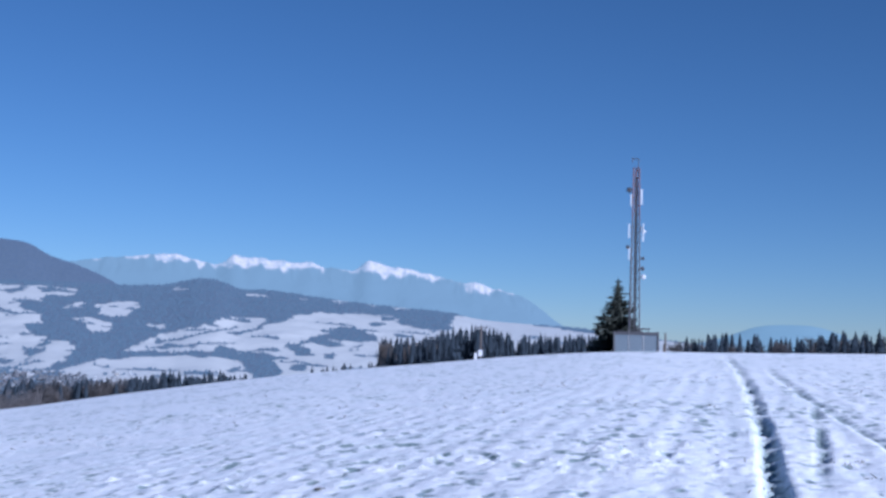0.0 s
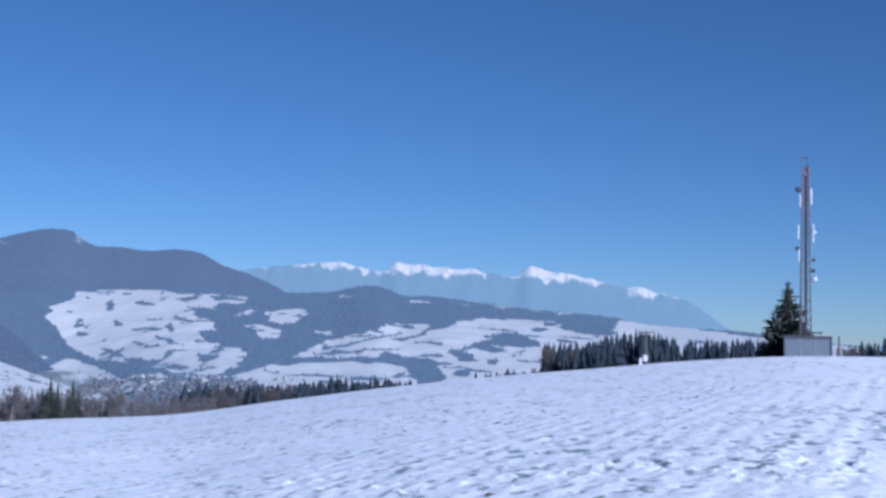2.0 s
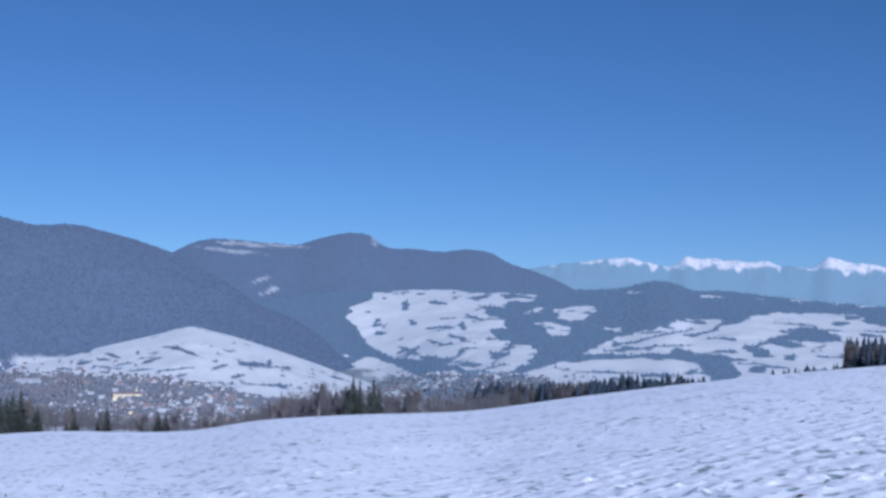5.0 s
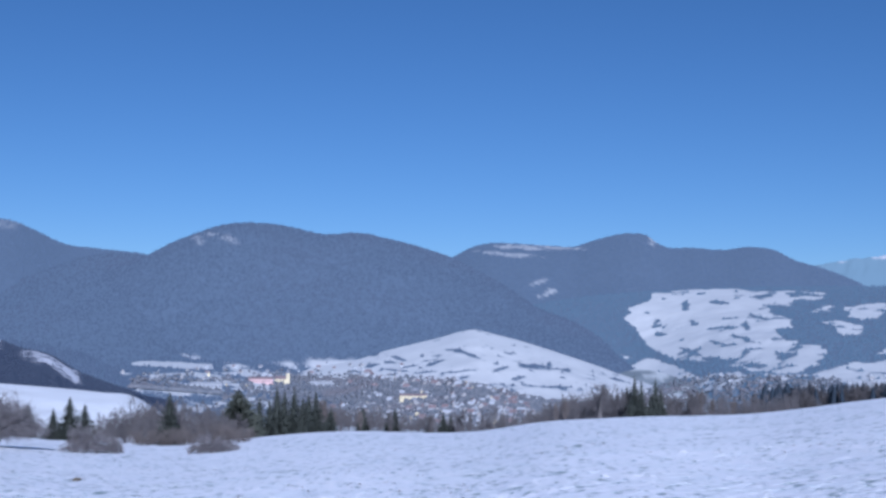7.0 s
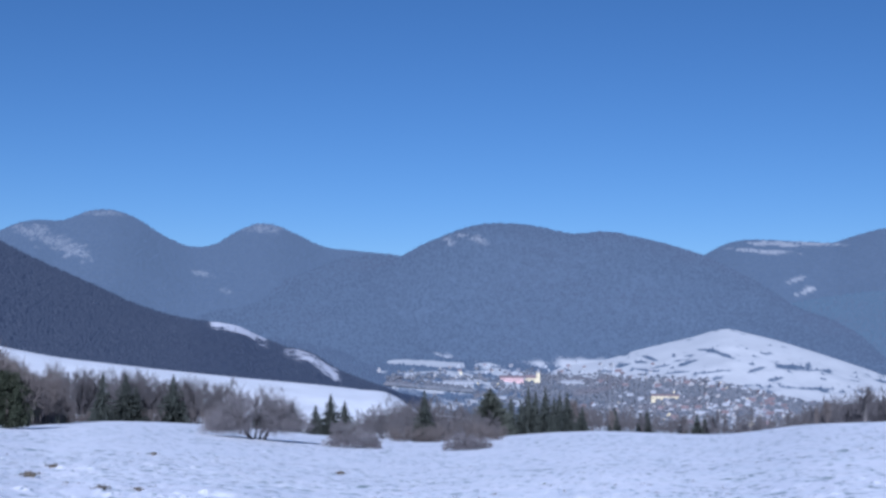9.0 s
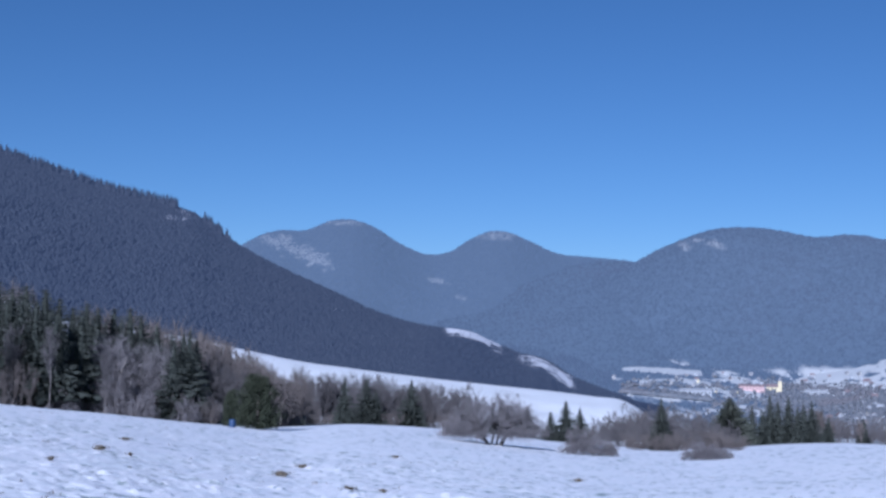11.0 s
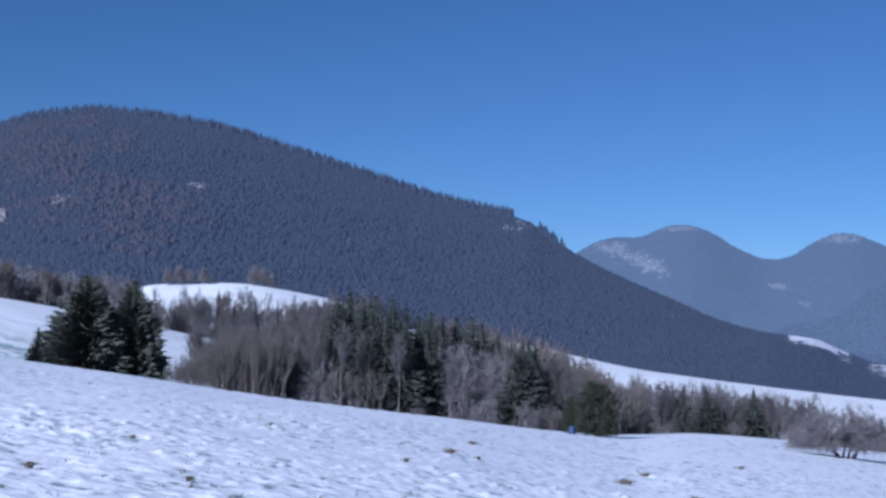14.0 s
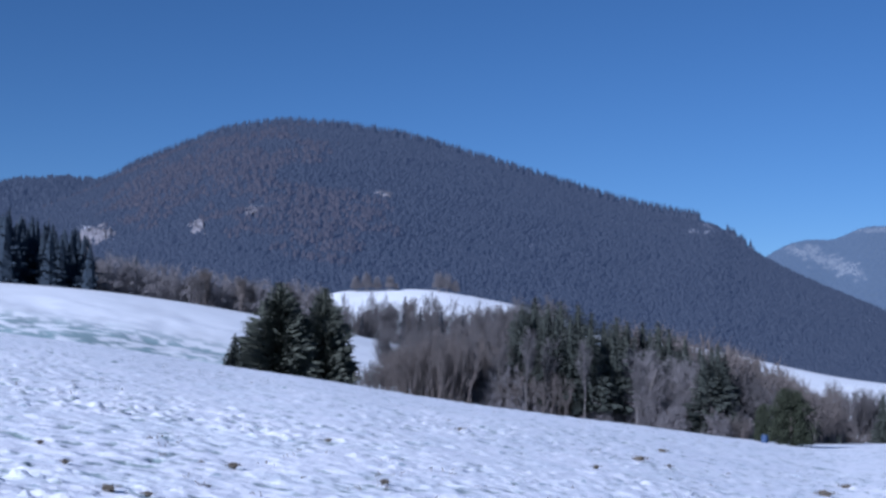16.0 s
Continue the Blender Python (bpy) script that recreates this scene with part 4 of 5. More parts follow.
def pine_meshes(seed, boughs=230, wide=0.50):
    """A young bushy pine one metre high: a trunk, and boughs that end in upturned clumps of needles."""
    g = np.random.RandomState(seed)
    trunk, crown = Soup(), Soup()
    trunk.chain([(0, 0, -0.03), (0.01, 0, 0.45), (0, 0.01, 0.93)], [0.030, 0.018, 0.004], 6)
    for k in range(boughs):
        h = 0.03 + 0.93 * (k + g.rand()) / boughs
        a = g.uniform(0, 6.283)
        reach = wide * (1 - h) ** 0.55 * min(1.0, 0.75 + 2 * h) * g.uniform(0.45, 1.12) * (1 + 0.13 * math.sin(2 * a + 7 * h)) + 0.03
        end = np.array([math.cos(a) * reach, math.sin(a) * reach, h + 0.10 * reach])
        crown.limb((0, 0, max(0.02, h - 0.15 * reach)), end, 0.007, 0.003)
        for j in range(34):
            at = end * (1, 1, 1) + g.normal(0, 0.030, 3) - np.array([math.cos(a), math.sin(a), 0]) * reach * 0.35 * g.rand()
            way = g.normal(0, 0.022, 3) + np.array([math.cos(a) * 0.022, math.sin(a) * 0.022, 0.030])
            side = np.cross(way, g.normal(0, 1, 3))
            side *= 0.008 / (np.linalg.norm(side) + 1e-6)
            crown.tri(at - side, at + side, at + way)
    return trunk.mesh("trunk"), crown.mesh("crown")


def tree(name, meshes, bark, leaf, label, category, group):
    """A tree at the origin, one metre high, ready to be stood in its place."""
    root = tagged(new(name), label, category, group)
    for me in meshes[:-1]:
        part("trunk", me, bark, root)
    part("crown", meshes[-1], leaf, root)
    return root


PLANTED, RECIPES = {}, {}


def stamp(proto, m):
    """Another thing like proto, of the same meshes, at the pose m."""
    if proto not in RECIPES:
        RECIPES[proto] = [(o.name.split(".")[0], o.data, o.parent if o.parent is not proto else None, o, o.get("label", "")) for o in proto.children_recursive]
    ob = new(proto.name.split(".")[0])
    tagged(ob, proto["label"], proto["category"], proto["group"])
    ob.matrix_basis, made = m, {}
    for name, data, above, was, label in RECIPES[proto]:
        made[was] = tagged(new(name, data), label)
        made[was].parent = made.get(above, ob)
    return ob



def plant(kind, bearing, r, top, wide=1.0, sink=0.15, label=""):
    """Stands a tree of that kind so that its tip reaches a slope (degrees) seen from the field."""
    z = float(height(bearing, r)[0])
    h = max(1.2, EYE + r * math.tan(radians(top)) - z + sink)
    x, y = polar(bearing, r)
    turn = (bearing * 77.7 + r * 3.1) % 360
    m = pose(x, y, z - sink, 0, 0, turn) @ Matrix.Diagonal((h * wide, h * wide, h, 1))
    proto = KINDS[kind]
    if kind not in PLANTED:
        ob = proto
        ob.matrix_basis = m
    else:
        ob = stamp(proto, m)
    PLANTED.setdefault(kind, []).append(ob)
    return tagged(ob, label) if label else ob


KINDS = {
    "spruce": tree("spruce_tree", spruce_meshes(1, 92, 0.40, 0.72, 22, 0.14, 0.02, 0.50, 0.070, 0.10), BARK, NEEDLE, "dense dark green spruce beside the snowy field", "tree", "spruces at the field's edge"),
    "spruce_open": tree("spruce_tree", spruce_meshes(8, 46, 0.34, 0.88, 13, 0.24, 0.02, 0.5, 0.11, 0.08), BARK, NEEDLE_DARK, "open-branched dark spruce behind the fenced compound", "tree", "spruces at the field's edge"),
    "spruce_b": tree("spruce_tree", spruce_meshes(2, 54, 0.22, 0.88, 12, 0.3, 0.04, 0.5, 0.10, 0.10), BARK, NEEDLE_DARK, "slender dark green spruce in the tree belt", "tree", "spruces at the field's edge"),
    "spruce_c": tree("spruce_tree", spruce_meshes(3, 20, 0.20, 0.95, 7), BARK, NEEDLE_HAZED, "narrow dark spruce of the wood behind the brow", "tree", "spruces behind the brow"),
    "spruce_d": tree("spruce_tree", spruce_meshes(4, 18, 0.26, 0.75, 7, 0.3), BARK, NEEDLE_HAZED, "broad dark spruce of the wood behind the brow", "tree", "spruces behind the brow"),
    "tall": tree("spruce_tree", spruce_meshes(5, 62, 0.19, 0.72, 11, 0.3, 0.14, 0.45, 0.10, 0.18), BARK, NEEDLE_DARK, "tall spruce with a bare lower trunk in the thicket", "tree", "spruces of the thicket"),
    "pine": tree("pine_tree", pine_meshes(6), BARK, PINE_NEEDLE, "bushy olive green pine at the field's edge", "tree", "pines"),
    "bare": tree("bare_tree", bare_meshes(11, 1, 14, 8, 3, upright=0.40, fork=0.1, twig=0.0017), BARK, TWIG, "leafless grey-brown tree in the tree belt", "tree", "bare trees"),
    "bare_b": tree("bare_tree", bare_meshes(12, 1, 16, 8, 3, upright=0.58, fork=0.06, twig=0.0017), BARK, TWIG_WARM, "upright leafless tree with reddish twigs", "tree", "bare trees"),
    "birch": tree("bare_tree", bare_meshes(13, 1, 12, 7, 3, upright=0.5, fork=0.25, thick=0.010, twig=0.0014), PALE_BARK, TWIG, "thin pale-barked leafless tree", "tree", "bare trees"),
    "orchard": tree("bare_tree", dome_meshes(15, 7, 820, 0.90, 26, 0.0020, 0.20, 0.14, 0.30, 0.020, core=0.42), SHADED_BARK, TWIG_FROST, "spreading old leafless fruit tree on the snow", "tree", "bare trees"),
    "shrub": tree("bare_shrub", bare_meshes(16, 18, 9, 9, 2, 0.65, 0.6, 0.016, 0.1, 0.0016), BARK, TWIG_WARM, "dense leafless brown shrub", "shrub", "shrubs"),
    "bush": tree("bare_shrub", dome_meshes(17, 26, 280, 0.72, 20, 0.0045, 0.06, 0.62, 0.5, 0.008, core=0.1), BARK, TWIG_FROST, "low rounded leafless bush on the snow", "shrub", "shrubs"),
    "round": tree("bare_tree", dome_meshes(18, 4, 380, 0.46, 26, 0.0019, 0.22, 0.03, 0.55, 0.020, 1.0, 0.05), PALE_BARK, TWIG_FROST, "grey frosted leafless tree with a rounded crown at the field's edge", "tree", "bare trees"),
    "round_b": tree("bare_tree", dome_meshes(19, 3, 300, 0.40, 24, 0.0020, 0.26, 0.02, 0.6, 0.018, 1.0, 0.05), BARK, TWIG, "leafless grey-brown tree with a forked trunk", "tree", "bare trees"),
    "stand": tree("bare_shrub", copse_meshes(20), BARK, TWIG_WARM, "tall brown leafless thicket bush of many upright stems", "shrub", "shrubs"),
    "stand_b": tree("bare_shrub", copse_meshes(24, 34, 0.36), BARK, TWIG, "tall grey leafless thicket bush of many upright stems", "shrub", "shrubs"),
    "larch": tree("larch_tree", spruce_meshes(7, 20, 0.2, 0.8, 6, 0.1), BARK, TWIG_WARM, "russet leafless larch behind the thicket", "tree", "larches"),
}



def low_mesh(meshes):
    """One tree's parts as two plain arrays."""
    v, f, n = [], [], 0
    for me in meshes:
        co, tri = np.empty(len(me.vertices) * 3, np.float32), np.empty(len(me.loops), np.int32)
        me.vertices.foreach_get("co", co)
        me.loops.foreach_get("vertex_index", tri)
        v.append(co.reshape(-1, 3))
        f.append(tri.reshape(-1, 3) + n)
        n += len(v[-1])
        bpy.data.meshes.remove(me)
    return np.concatenate(v), np.concatenate(f)


BARE_LOW = [low_mesh(dome_meshes(s, 2, 25, w, 13, 0.0052, 0.2, 0.02, 0.6, 0.012, 1.0, 0.06)) for s, w in ((21, 0.27), (22, 0.22), (23, 0.33))]
SPRUCE_LOW = [low_mesh(spruce_meshes(s, 11, w, 0.85, 5)) for s, w in ((31, 0.20), (32, 0.26))]


def grove(name, kinds, material, tops, count, r0, r1, vary, wide, label):
    """A wood too thick to count: many trees in one mesh, their tips following a line of slopes."""
    q = np.random.RandomState(len(name) * 7 + count)
    b, r = q.uniform(tops[0][0], tops[-1][0], count), q.uniform(r0, r1, count)
    z = height(b, r)
    h = np.maximum(1.5, EYE + r * np.tan(np.radians(curve(tops, b) + q.uniform(-1, 0.55, count) * vary)) - z)
    x, y = polar(b, r)
    V, F, n = [], [], 0
    for k in range(count):
        v, f = kinds[k % len(kinds)]
        a = q.uniform(0, 6.283)
        c, s, w = math.cos(a) * h[k] * wide, math.sin(a) * h[k] * wide, h[k] * q.uniform(0.95, 1.05)
        V.append(np.stack([v[:, 0] * c - v[:, 1] * s + x[k], v[:, 0] * s + v[:, 1] * c + y[k], v[:, 2] * w + z[k] - 0.1], -1))
        F.append(f + n)
        n += len(v)
    return tagged(part(name, mesh_np(name, np.concatenate(V), np.concatenate(F)), material), label, "trees", kind="stuff")


# two spruces and their seedling on the slope
plant("spruce", 89.6, 108, 3.05, 1.0)
plant("spruce", 87.5, 109, 2.85, 0.80)
plant("spruce", 88.5, 112, 1.6, 0.9)
plant("spruce_open", 91.6, 106, 0.62, 0.9, label="small ragged young spruce on the snowy slope")
plant("pine", 66.1, 92, -1.62, 1.15)
plant("pine", 67.3, 104, -2.3, 0.6)
# thicket along the field's edge
g = random.Random(4)
for b, top in ((77.6, 2.6), (77.0, 2.3), (76.4, 2.45), (75.6, 2.3), (75.0, 1.9), (74.4, 1.5), (73.8, 1.72), (73.3, 1.5), (72.6, 1.5), (71.9, 1.5), (71.4, 1.2), (70.7, 0.85), (70.0, 0.4), (69.2, 0.6), (68.9, 0.1), (78.2, 2.3)):
    plant("tall" if b > 71 else "spruce_b", b, g.uniform(113, 130), top, 1.2)
    if g.random() < 0.4:
        plant("spruce_b", b + 0.35, g.uniform(130, 150), top - g.uniform(0.3, 0.9), 0.9)
for b, top in ((79.9, 2.0), (77.9, 1.9), (80.6, 1.8), (76.6, 1.3)):
    plant("birch", b, g.uniform(118, 128), top, 0.9)
for b, top in ((85.4, -0.6), (84.6, 0.0), (83.9, 0.55), (83.2, 1.0), (82.5, 1.2), (81.8, 1.35), (81.0, 1.55), (80.2, 1.5), (79.4, 1.55), (78.6, 1.2), (83.0, 0.6), (81.4, 0.7), (79.8, 0.6), (77.8, 0.3)):
    plant("stand", b, g.uniform(105, 109) if b > 81.5 else g.uniform(112, 128), top, g.uniform(0.85, 1.1))
for b, top in ((75.0, -0.5), (73.9, 0.1), (72.7, 0.35), (71.5, -0.1), (70.4, -0.1), (69.3, -1.0)):
    plant("round", b, g.uniform(110, 116), top, g.uniform(0.9, 1.15))
for b, top in ((74.8, 0.4), (73.8, 0.5), (72.0, 0.3), (71.0, 0.3), (69.7, -0.1), (69.0, -0.3), (68.2, -0.5), (67.6, -0.8), (66.8, -1.1), (76.0, 0.7), (77.0, 0.9), (78.2, 1.3)):
    plant("round_b", b, g.uniform(122, 148), top, g.uniform(0.85, 1.1))
for b, top in ((72.4, 0.75), (70.9, 0.35), (73.5, 0.9), (69.9, 0.0), (75.4, 1.2), (68.9, -0.3), (76.9, 1.7)):
    plant("spruce_b", b, g.uniform(122, 130), top, 1.1)
for b, top in ((78.3, 2.0), (77.7, 2.3), (77.2, 1.8), (76.6, 2.0), (76.0, 1.7), (75.6, 2.15), (75.1, 1.3), (74.0, 1.3), (69.9, 0.1), (69.5, 0.45), (69.1, -0.2)):
    plant("tall" if b > 70 else "spruce_b", b, g.uniform(108, 112), top, g.uniform(0.9, 1.2))
for k in range(16):
    b = g.uniform(67.5, 79)
    plant(g.choice(("stand_b", "stand_b", "stand")), b, g.uniform(107, 112), -2.3 + 0.18 * (b - 68) + g.uniform(-0.5, 0.4), g.uniform(0.8, 1.2))
for b, top in ((79.3, 0.9), (78.0, 1.2), (76.9, 0.8), (75.3, 0.7), (72.9, -0.3), (80.6, 0.9), (81.9, 0.7)):
    plant("birch", b, g.uniform(105, 108), top, 0.55)
for b, top in ((68.7, 0.45), (68.2, 0.2), (67.4, -0.3)):
    plant("larch", b, 170, top, 1.1)
for k in range(16):
    b = g.uniform(77.5, 85)
    plant(g.choice(("round_b", "birch")), b, g.uniform(132, 160), 0.9 + 0.09 * min(86 - b, 6) + g.uniform(-0.5, 0.25), 0.9)
for k in range(16):
    b = g.uniform(67.5, 79.5)
    plant("bush", b, g.uniform(107, 112), -2.7 + 0.20 * (b - 67.5) + g.uniform(-0.3, 0.2), g.uniform(0.6, 0.9))
grove("thicket_end", BARE_LOW, TWIG_WARM, [(63.6, -1.6), (65.2, -1.05), (66.2, -0.6), (67.2, -0.05), (68, 0.3), (69.5, 0.75), (71.5, 1.15), (74, 1.5)], 240, 140, 195, 0.35, 0.9, "reddish leafless trees behind the thicket")
# trees between the slopes, farther back
for k in range(40):
    b = g.uniform(76.5, 87.5)
    plant(g.choice(("bare", "bare_b", "birch")), b, g.uniform(230, 300), 2.25 + 0.4 * math.sin(b) + g.uniform(-0.6, 0.3), 0.7)
for b, top in ((86.9, 2.0), (83.6, 2.45), (82.9, 1.9), (81.9, 2.0), (85.6, 1.6), (80.9, 1.9)):
    plant("spruce_c", b, 255, top, 1.0)
for b, top in ((85.9, 3.35), (85.4, 3.5), (84.9, 3.3), (84.3, 3.4), (82.0, 3.6), (81.6, 3.5), (81.2, 3.2), (84.0, 3.0)):
    plant("round", b, 425, top + 0.1, 0.7)
grove("mound_wood", BARE_LOW, TWIG, [(76.5, 2.2), (80, 2.55), (84, 2.75), (88.2, 2.2)], 70, 235, 300, 0.5, 0.5, "thin leafless trees before the mound")
for b, r, top in ((64.2, 284, -3.0), (64.7, 282, -3.05), (65.2, 270, -3.1), (59.6, 282, -3.1), (60.2, 284, -3.0)):
    plant("shrub", b, r, top, 1.3)
# wood at the head of the left slope
for k in range(56):
    b = g.uniform(98.0, 107)
    plant("spruce_d" if k % 2 else "spruce_c", b, g.uniform(222, 260), 4.9 + 0.28 * (b - 98.5) + g.uniform(-0.5, 0.3), 1.1)
plant("spruce_c", 96.05, 240, 4.15, 0.9)
for k in range(14):
    b = g.uniform(87.5, 98)
    plant(g.choice(("bare", "bare_b")), b, g.uniform(222, 230), 2.85 + 0.11 * (b - 88) + g.uniform(-0.3, 0.35), 0.9)
grove("slope_head_wood", BARE_LOW, TWIG_FROST, [(87.5, 3.05), (92, 3.4), (98, 4.2)], 170, 223, 250, 0.4, 1.0, "leafless wood at the head of the slope")
grove("slope_head_spruces", SPRUCE_LOW, NEEDLE_HAZED, [(98, 4.7), (107, 7.2)], 70, 225, 275, 0.5, 1.1, "dark spruce wood at the head of the slope")
# belt between field and meadow
grove("meadow_belt", BARE_LOW, TWIG, [(55.8, -1.95), (60, -1.6), (64, -1.15), (69, -0.7)], 290, 300, 390, 0.5, 0.62, "leafless grey-brown tree belt below the meadow")
for k in range(36):
    b = g.uniform(56.3, 68.5)
    plant(g.choice(("bare", "birch", "birch", "round_b")), b, g.uniform(288, 310), -2.0 + 0.05 * (b - 56) + 0.05 * max(0, b - 61) + g.uniform(-0.6, 0.4), 0.65)
for b, top, w in ((58.83, -1.66, 1.5), (60.95, -1.6, 1.4), (60.5, -2.2, 1.5), (61.96, -1.45, 0.9), (64.2, -1.6, 1.1)):
    plant("spruce_b", b, 283, top, w)
for k in range(26):
    b = g.uniform(56.5, 67)
    plant("shrub", b, 286, -3.15 + g.uniform(-0.2, 0.2), 1.1)
for k in range(9):
    plant("bare", 66 + g.random() * 4, g.uniform(330, 420), -1.1 + g.uniform(-0.3, 0.3), 0.9)
# old fruit tree, bushes and spruces in the hollow
plant("orchard", 55.15, 86, -2.05, 1.12)
plant("bush", 51.1, 84, -3.5, 0.95)
plant("bush", 50.0, 86, -4.1, 1.0)
grove("hollow_scrub", BARE_LOW, TWIG, [(50.8, -3.5), (49.4, -3.0), (48.9, -2.75), (47.4, -2.4), (46, -2.65), (45, -3.1), (43.6, -3.5)][::-1], 80, 150, 215, 0.5, 0.9, "thick leafless scrub in the hollow")
plant("bush", 45.6, 84, -4.1, 1.35)
plant("bush", 44.9, 86, -4.35, 1.5)
for b, top in ((51.65, -2.54), (52.35, -3.06), (51.0, -2.85), (53.4, -2.82), (54.6, -2.5), (56.2, -2.6)):
    plant("spruce_b", b, 240 if b > 53 else 190, top, 1.5)
for b, top, r, w in ((49.0, -2.9, 210, 1.1), (48.3, -2.6, 215, 1.1), (47.6, -2.5, 215, 1.1), (46.8, -2.8, 215, 1.1), (46.2, -3.2, 190, 1.3), (45.5, -3.45, 160, 1.5), (44.8, -3.5, 150, 1.5), (46.6, -3.7, 140, 1.6), (47.4, -3.7, 145, 1.6),
                     (48.4, -3.8, 140, 1.6), (44.0, -3.75, 130, 1.5), (50.2, -3.4, 210, 1.2)):
    plant("shrub", b, r, top, w)
plant("spruce_b", 47.3, 148, -2.3, 1.1)
for b, top in ((44.16, -2.3), (43.75, -2.9), (43.2, -2.6), (42.75, -2.7), (42.4, -2.1), (42.05, -2.3), (41.6, -2.15), (41.2, -2.6), (40.95, -2.45), (40.6, -2.32), (40.2, -2.7), (39.9, -3.0)):
    plant("spruce_b" if b < 44 else "spruce", b, g.uniform(205, 230), top, 1.1)
# bare wood on the valley's edge
EDGE = [(18.5, -2.1), (21, -2.25), (23.5, -2.25), (26, -1.9), (28, -2.1), (29.3, -2.5), (30.5, -2.95), (33, -3.25), (36, -3.25), (38.5, -2.95), (41.5, -2.9)]
grove("valley_edge_wood", BARE_LOW, TWIG, EDGE, 430, 225, 310, 0.35, 0.62, "leafless grey-brown wood along the valley's edge")
for k in range(30):
    b = g.uniform(19.5, 41)
    plant(g.choice(("bare", "bare_b", "birch")), b, g.uniform(222, 232), float(curve(EDGE, b)) + g.uniform(-0.4, 0.3), 0.8)
for b, top in ((25.75, -1.5), (25.45, -1.75), (24.8, -1.6), (24.55, -2.05)):
    plant("spruce_b", b, 221, top, 0.8)
for b, top in ((34.65, -3.25), (34.3, -3.4), (35.3, -3.5), (36.9, -3.1), (37.2, -3.3), (38.4, -3.0), (26.1, -2.0), (25.0, -2.3)):
    plant("spruce_b", b, 235, top, 1.15)
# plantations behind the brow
grove("plantation", SPRUCE_LOW, NEEDLE_HAZED, [(9.0, -1.45), (13.2, -1.5), (16.3, -1.75), (18.9, -2.05), (20.5, -2.2)], 150, 300, 400, 0.15, 1.5, "dark young spruce plantation behind the brow")
grove("brow_wood", SPRUCE_LOW, NEEDLE_HAZED, [(-7.4, 0.85), (-5.4, 0.88), (-2.7, 0.8), (-1.4, 1.1), (-0.1, 1.0), (1.5, 0.55), (3.2, 0.45)], 170, 250, 350, 0.25, 1.0, "dense dark spruce wood behind the brow")
grove("brow_wood_end", SPRUCE_LOW, NEEDLE_HAZED, [(-23, 1.45), (-19, 1.35), (-17.4, 1.25), (-16.4, 0.95), (-15, 1.0), (-12, 1.05), (-10.6, 0.75)], 90, 250, 330, 0.2, 1.2, "dark spruces beyond the mast")
for k in range(60):
    b = g.uniform(9.3, 20)
    plant(g.choice(("spruce_c", "spruce_d", "spruce_c") if b < 14.5 else ("spruce_d", "round_b", "spruce_c")), b, g.uniform(295, 320), (-1.30 if b < 13.5 else -1.62) - 0.03 * (b - 12) + g.uniform(-0.25, 0.15), 1.7)
for k in range(115):
    b = g.uniform(-7.2, 3.0)
    top = curve([(-7.2, 0.6), (-5.4, 0.7), (-2.7, 0.62), (-1.4, 0.95), (-0.1, 0.85), (1.5, 0.4), (3.0, 0.35)], np.array(b))
    plant(g.choice(("spruce_c", "spruce_d", "bare_b") if b > 0.8 else ("spruce_c", "spruce_d")), b, g.uniform(240, 330), float(top) + g.uniform(-0.35, 0.08), 1.15)
for k in range(18):
    b = g.uniform(3.2, 6.5)
    plant("spruce_c", b, 300, -0.62 - 0.1 * (b - 3) + g.uniform(-0.15, 0.12), 1.7)
for b, top in ((-10.9, 0.55), (-11.4, 0.75), (-11.9, 0.86), (-12.3, 0.8), (-12.8, 0.62), (-13.3, 0.7), (-14.02, 1.11), (-15.1, 0.6), (-15.9, 1.05), (-16.2, 0.8), (-16.8, 0.75), (-17.4, 1.3), (-17.9, 1.2), (-18.4, 1.25), (-18.9, 1.1),
                (-19.4, 1.35), (-19.9, 1.2), (-20.4, 1.3), (-21, 1.2), (-21.8, 1.3), (-17.1, 0.9), (-18.1, 0.9), (-19.1, 0.9)):
    plant("spruce_c" if int(b * 10) % 2 else "spruce_d", b, g.uniform(230, 280), top, 1.25)
for k in range(34):
    b = g.uniform(-22.5, -10.8)
    plant(g.choice(("spruce_d", "spruce_c", "bare")), b, g.uniform(235, 300), 0.62 + 0.05 * abs(b + 11) + g.uniform(-0.15, 0.2), 1.7)
for b in (-10.3, -10.6, -13.0, -14.9, -16.5, -18.2):
    plant("bare", b, 240, 0.6, 1.2)
plant("spruce_open", -7.82, 156, 3.62, 1.0)


# ---- the town in the valley ----
# Cream, white and roof tones are greyed: distance haze in the base colour.
WALLS = [plain("cream render", (0.22, 0.22, 0.23), (0.28, 0.28, 0.285), 0.4), plain("white render", (0.25, 0.27, 0.30), (0.32, 0.34, 0.37), 0.4),
         plain("pink render", (0.40, 0.28, 0.28), (0.48, 0.34, 0.33), 0.4), plain("ochre render", (0.46, 0.41, 0.27), (0.54, 0.48, 0.33), 0.4)]
ROOFS = [plain("red roof tiles", (0.135, 0.105, 0.115), (0.18, 0.14, 0.145), 0.6), plain("dark roof sheet", (0.15, 0.16, 0.19), (0.21, 0.22, 0.25), 0.6),
         plain("snowy roof", (0.25, 0.27, 0.30), (0.34, 0.36, 0.39), 0.25)]
GLASS = plain("dark window glass", (0.03, 0.04, 0.05), (0.06, 0.07, 0.09), 2, 0.15, relief=0, spec=0.6)


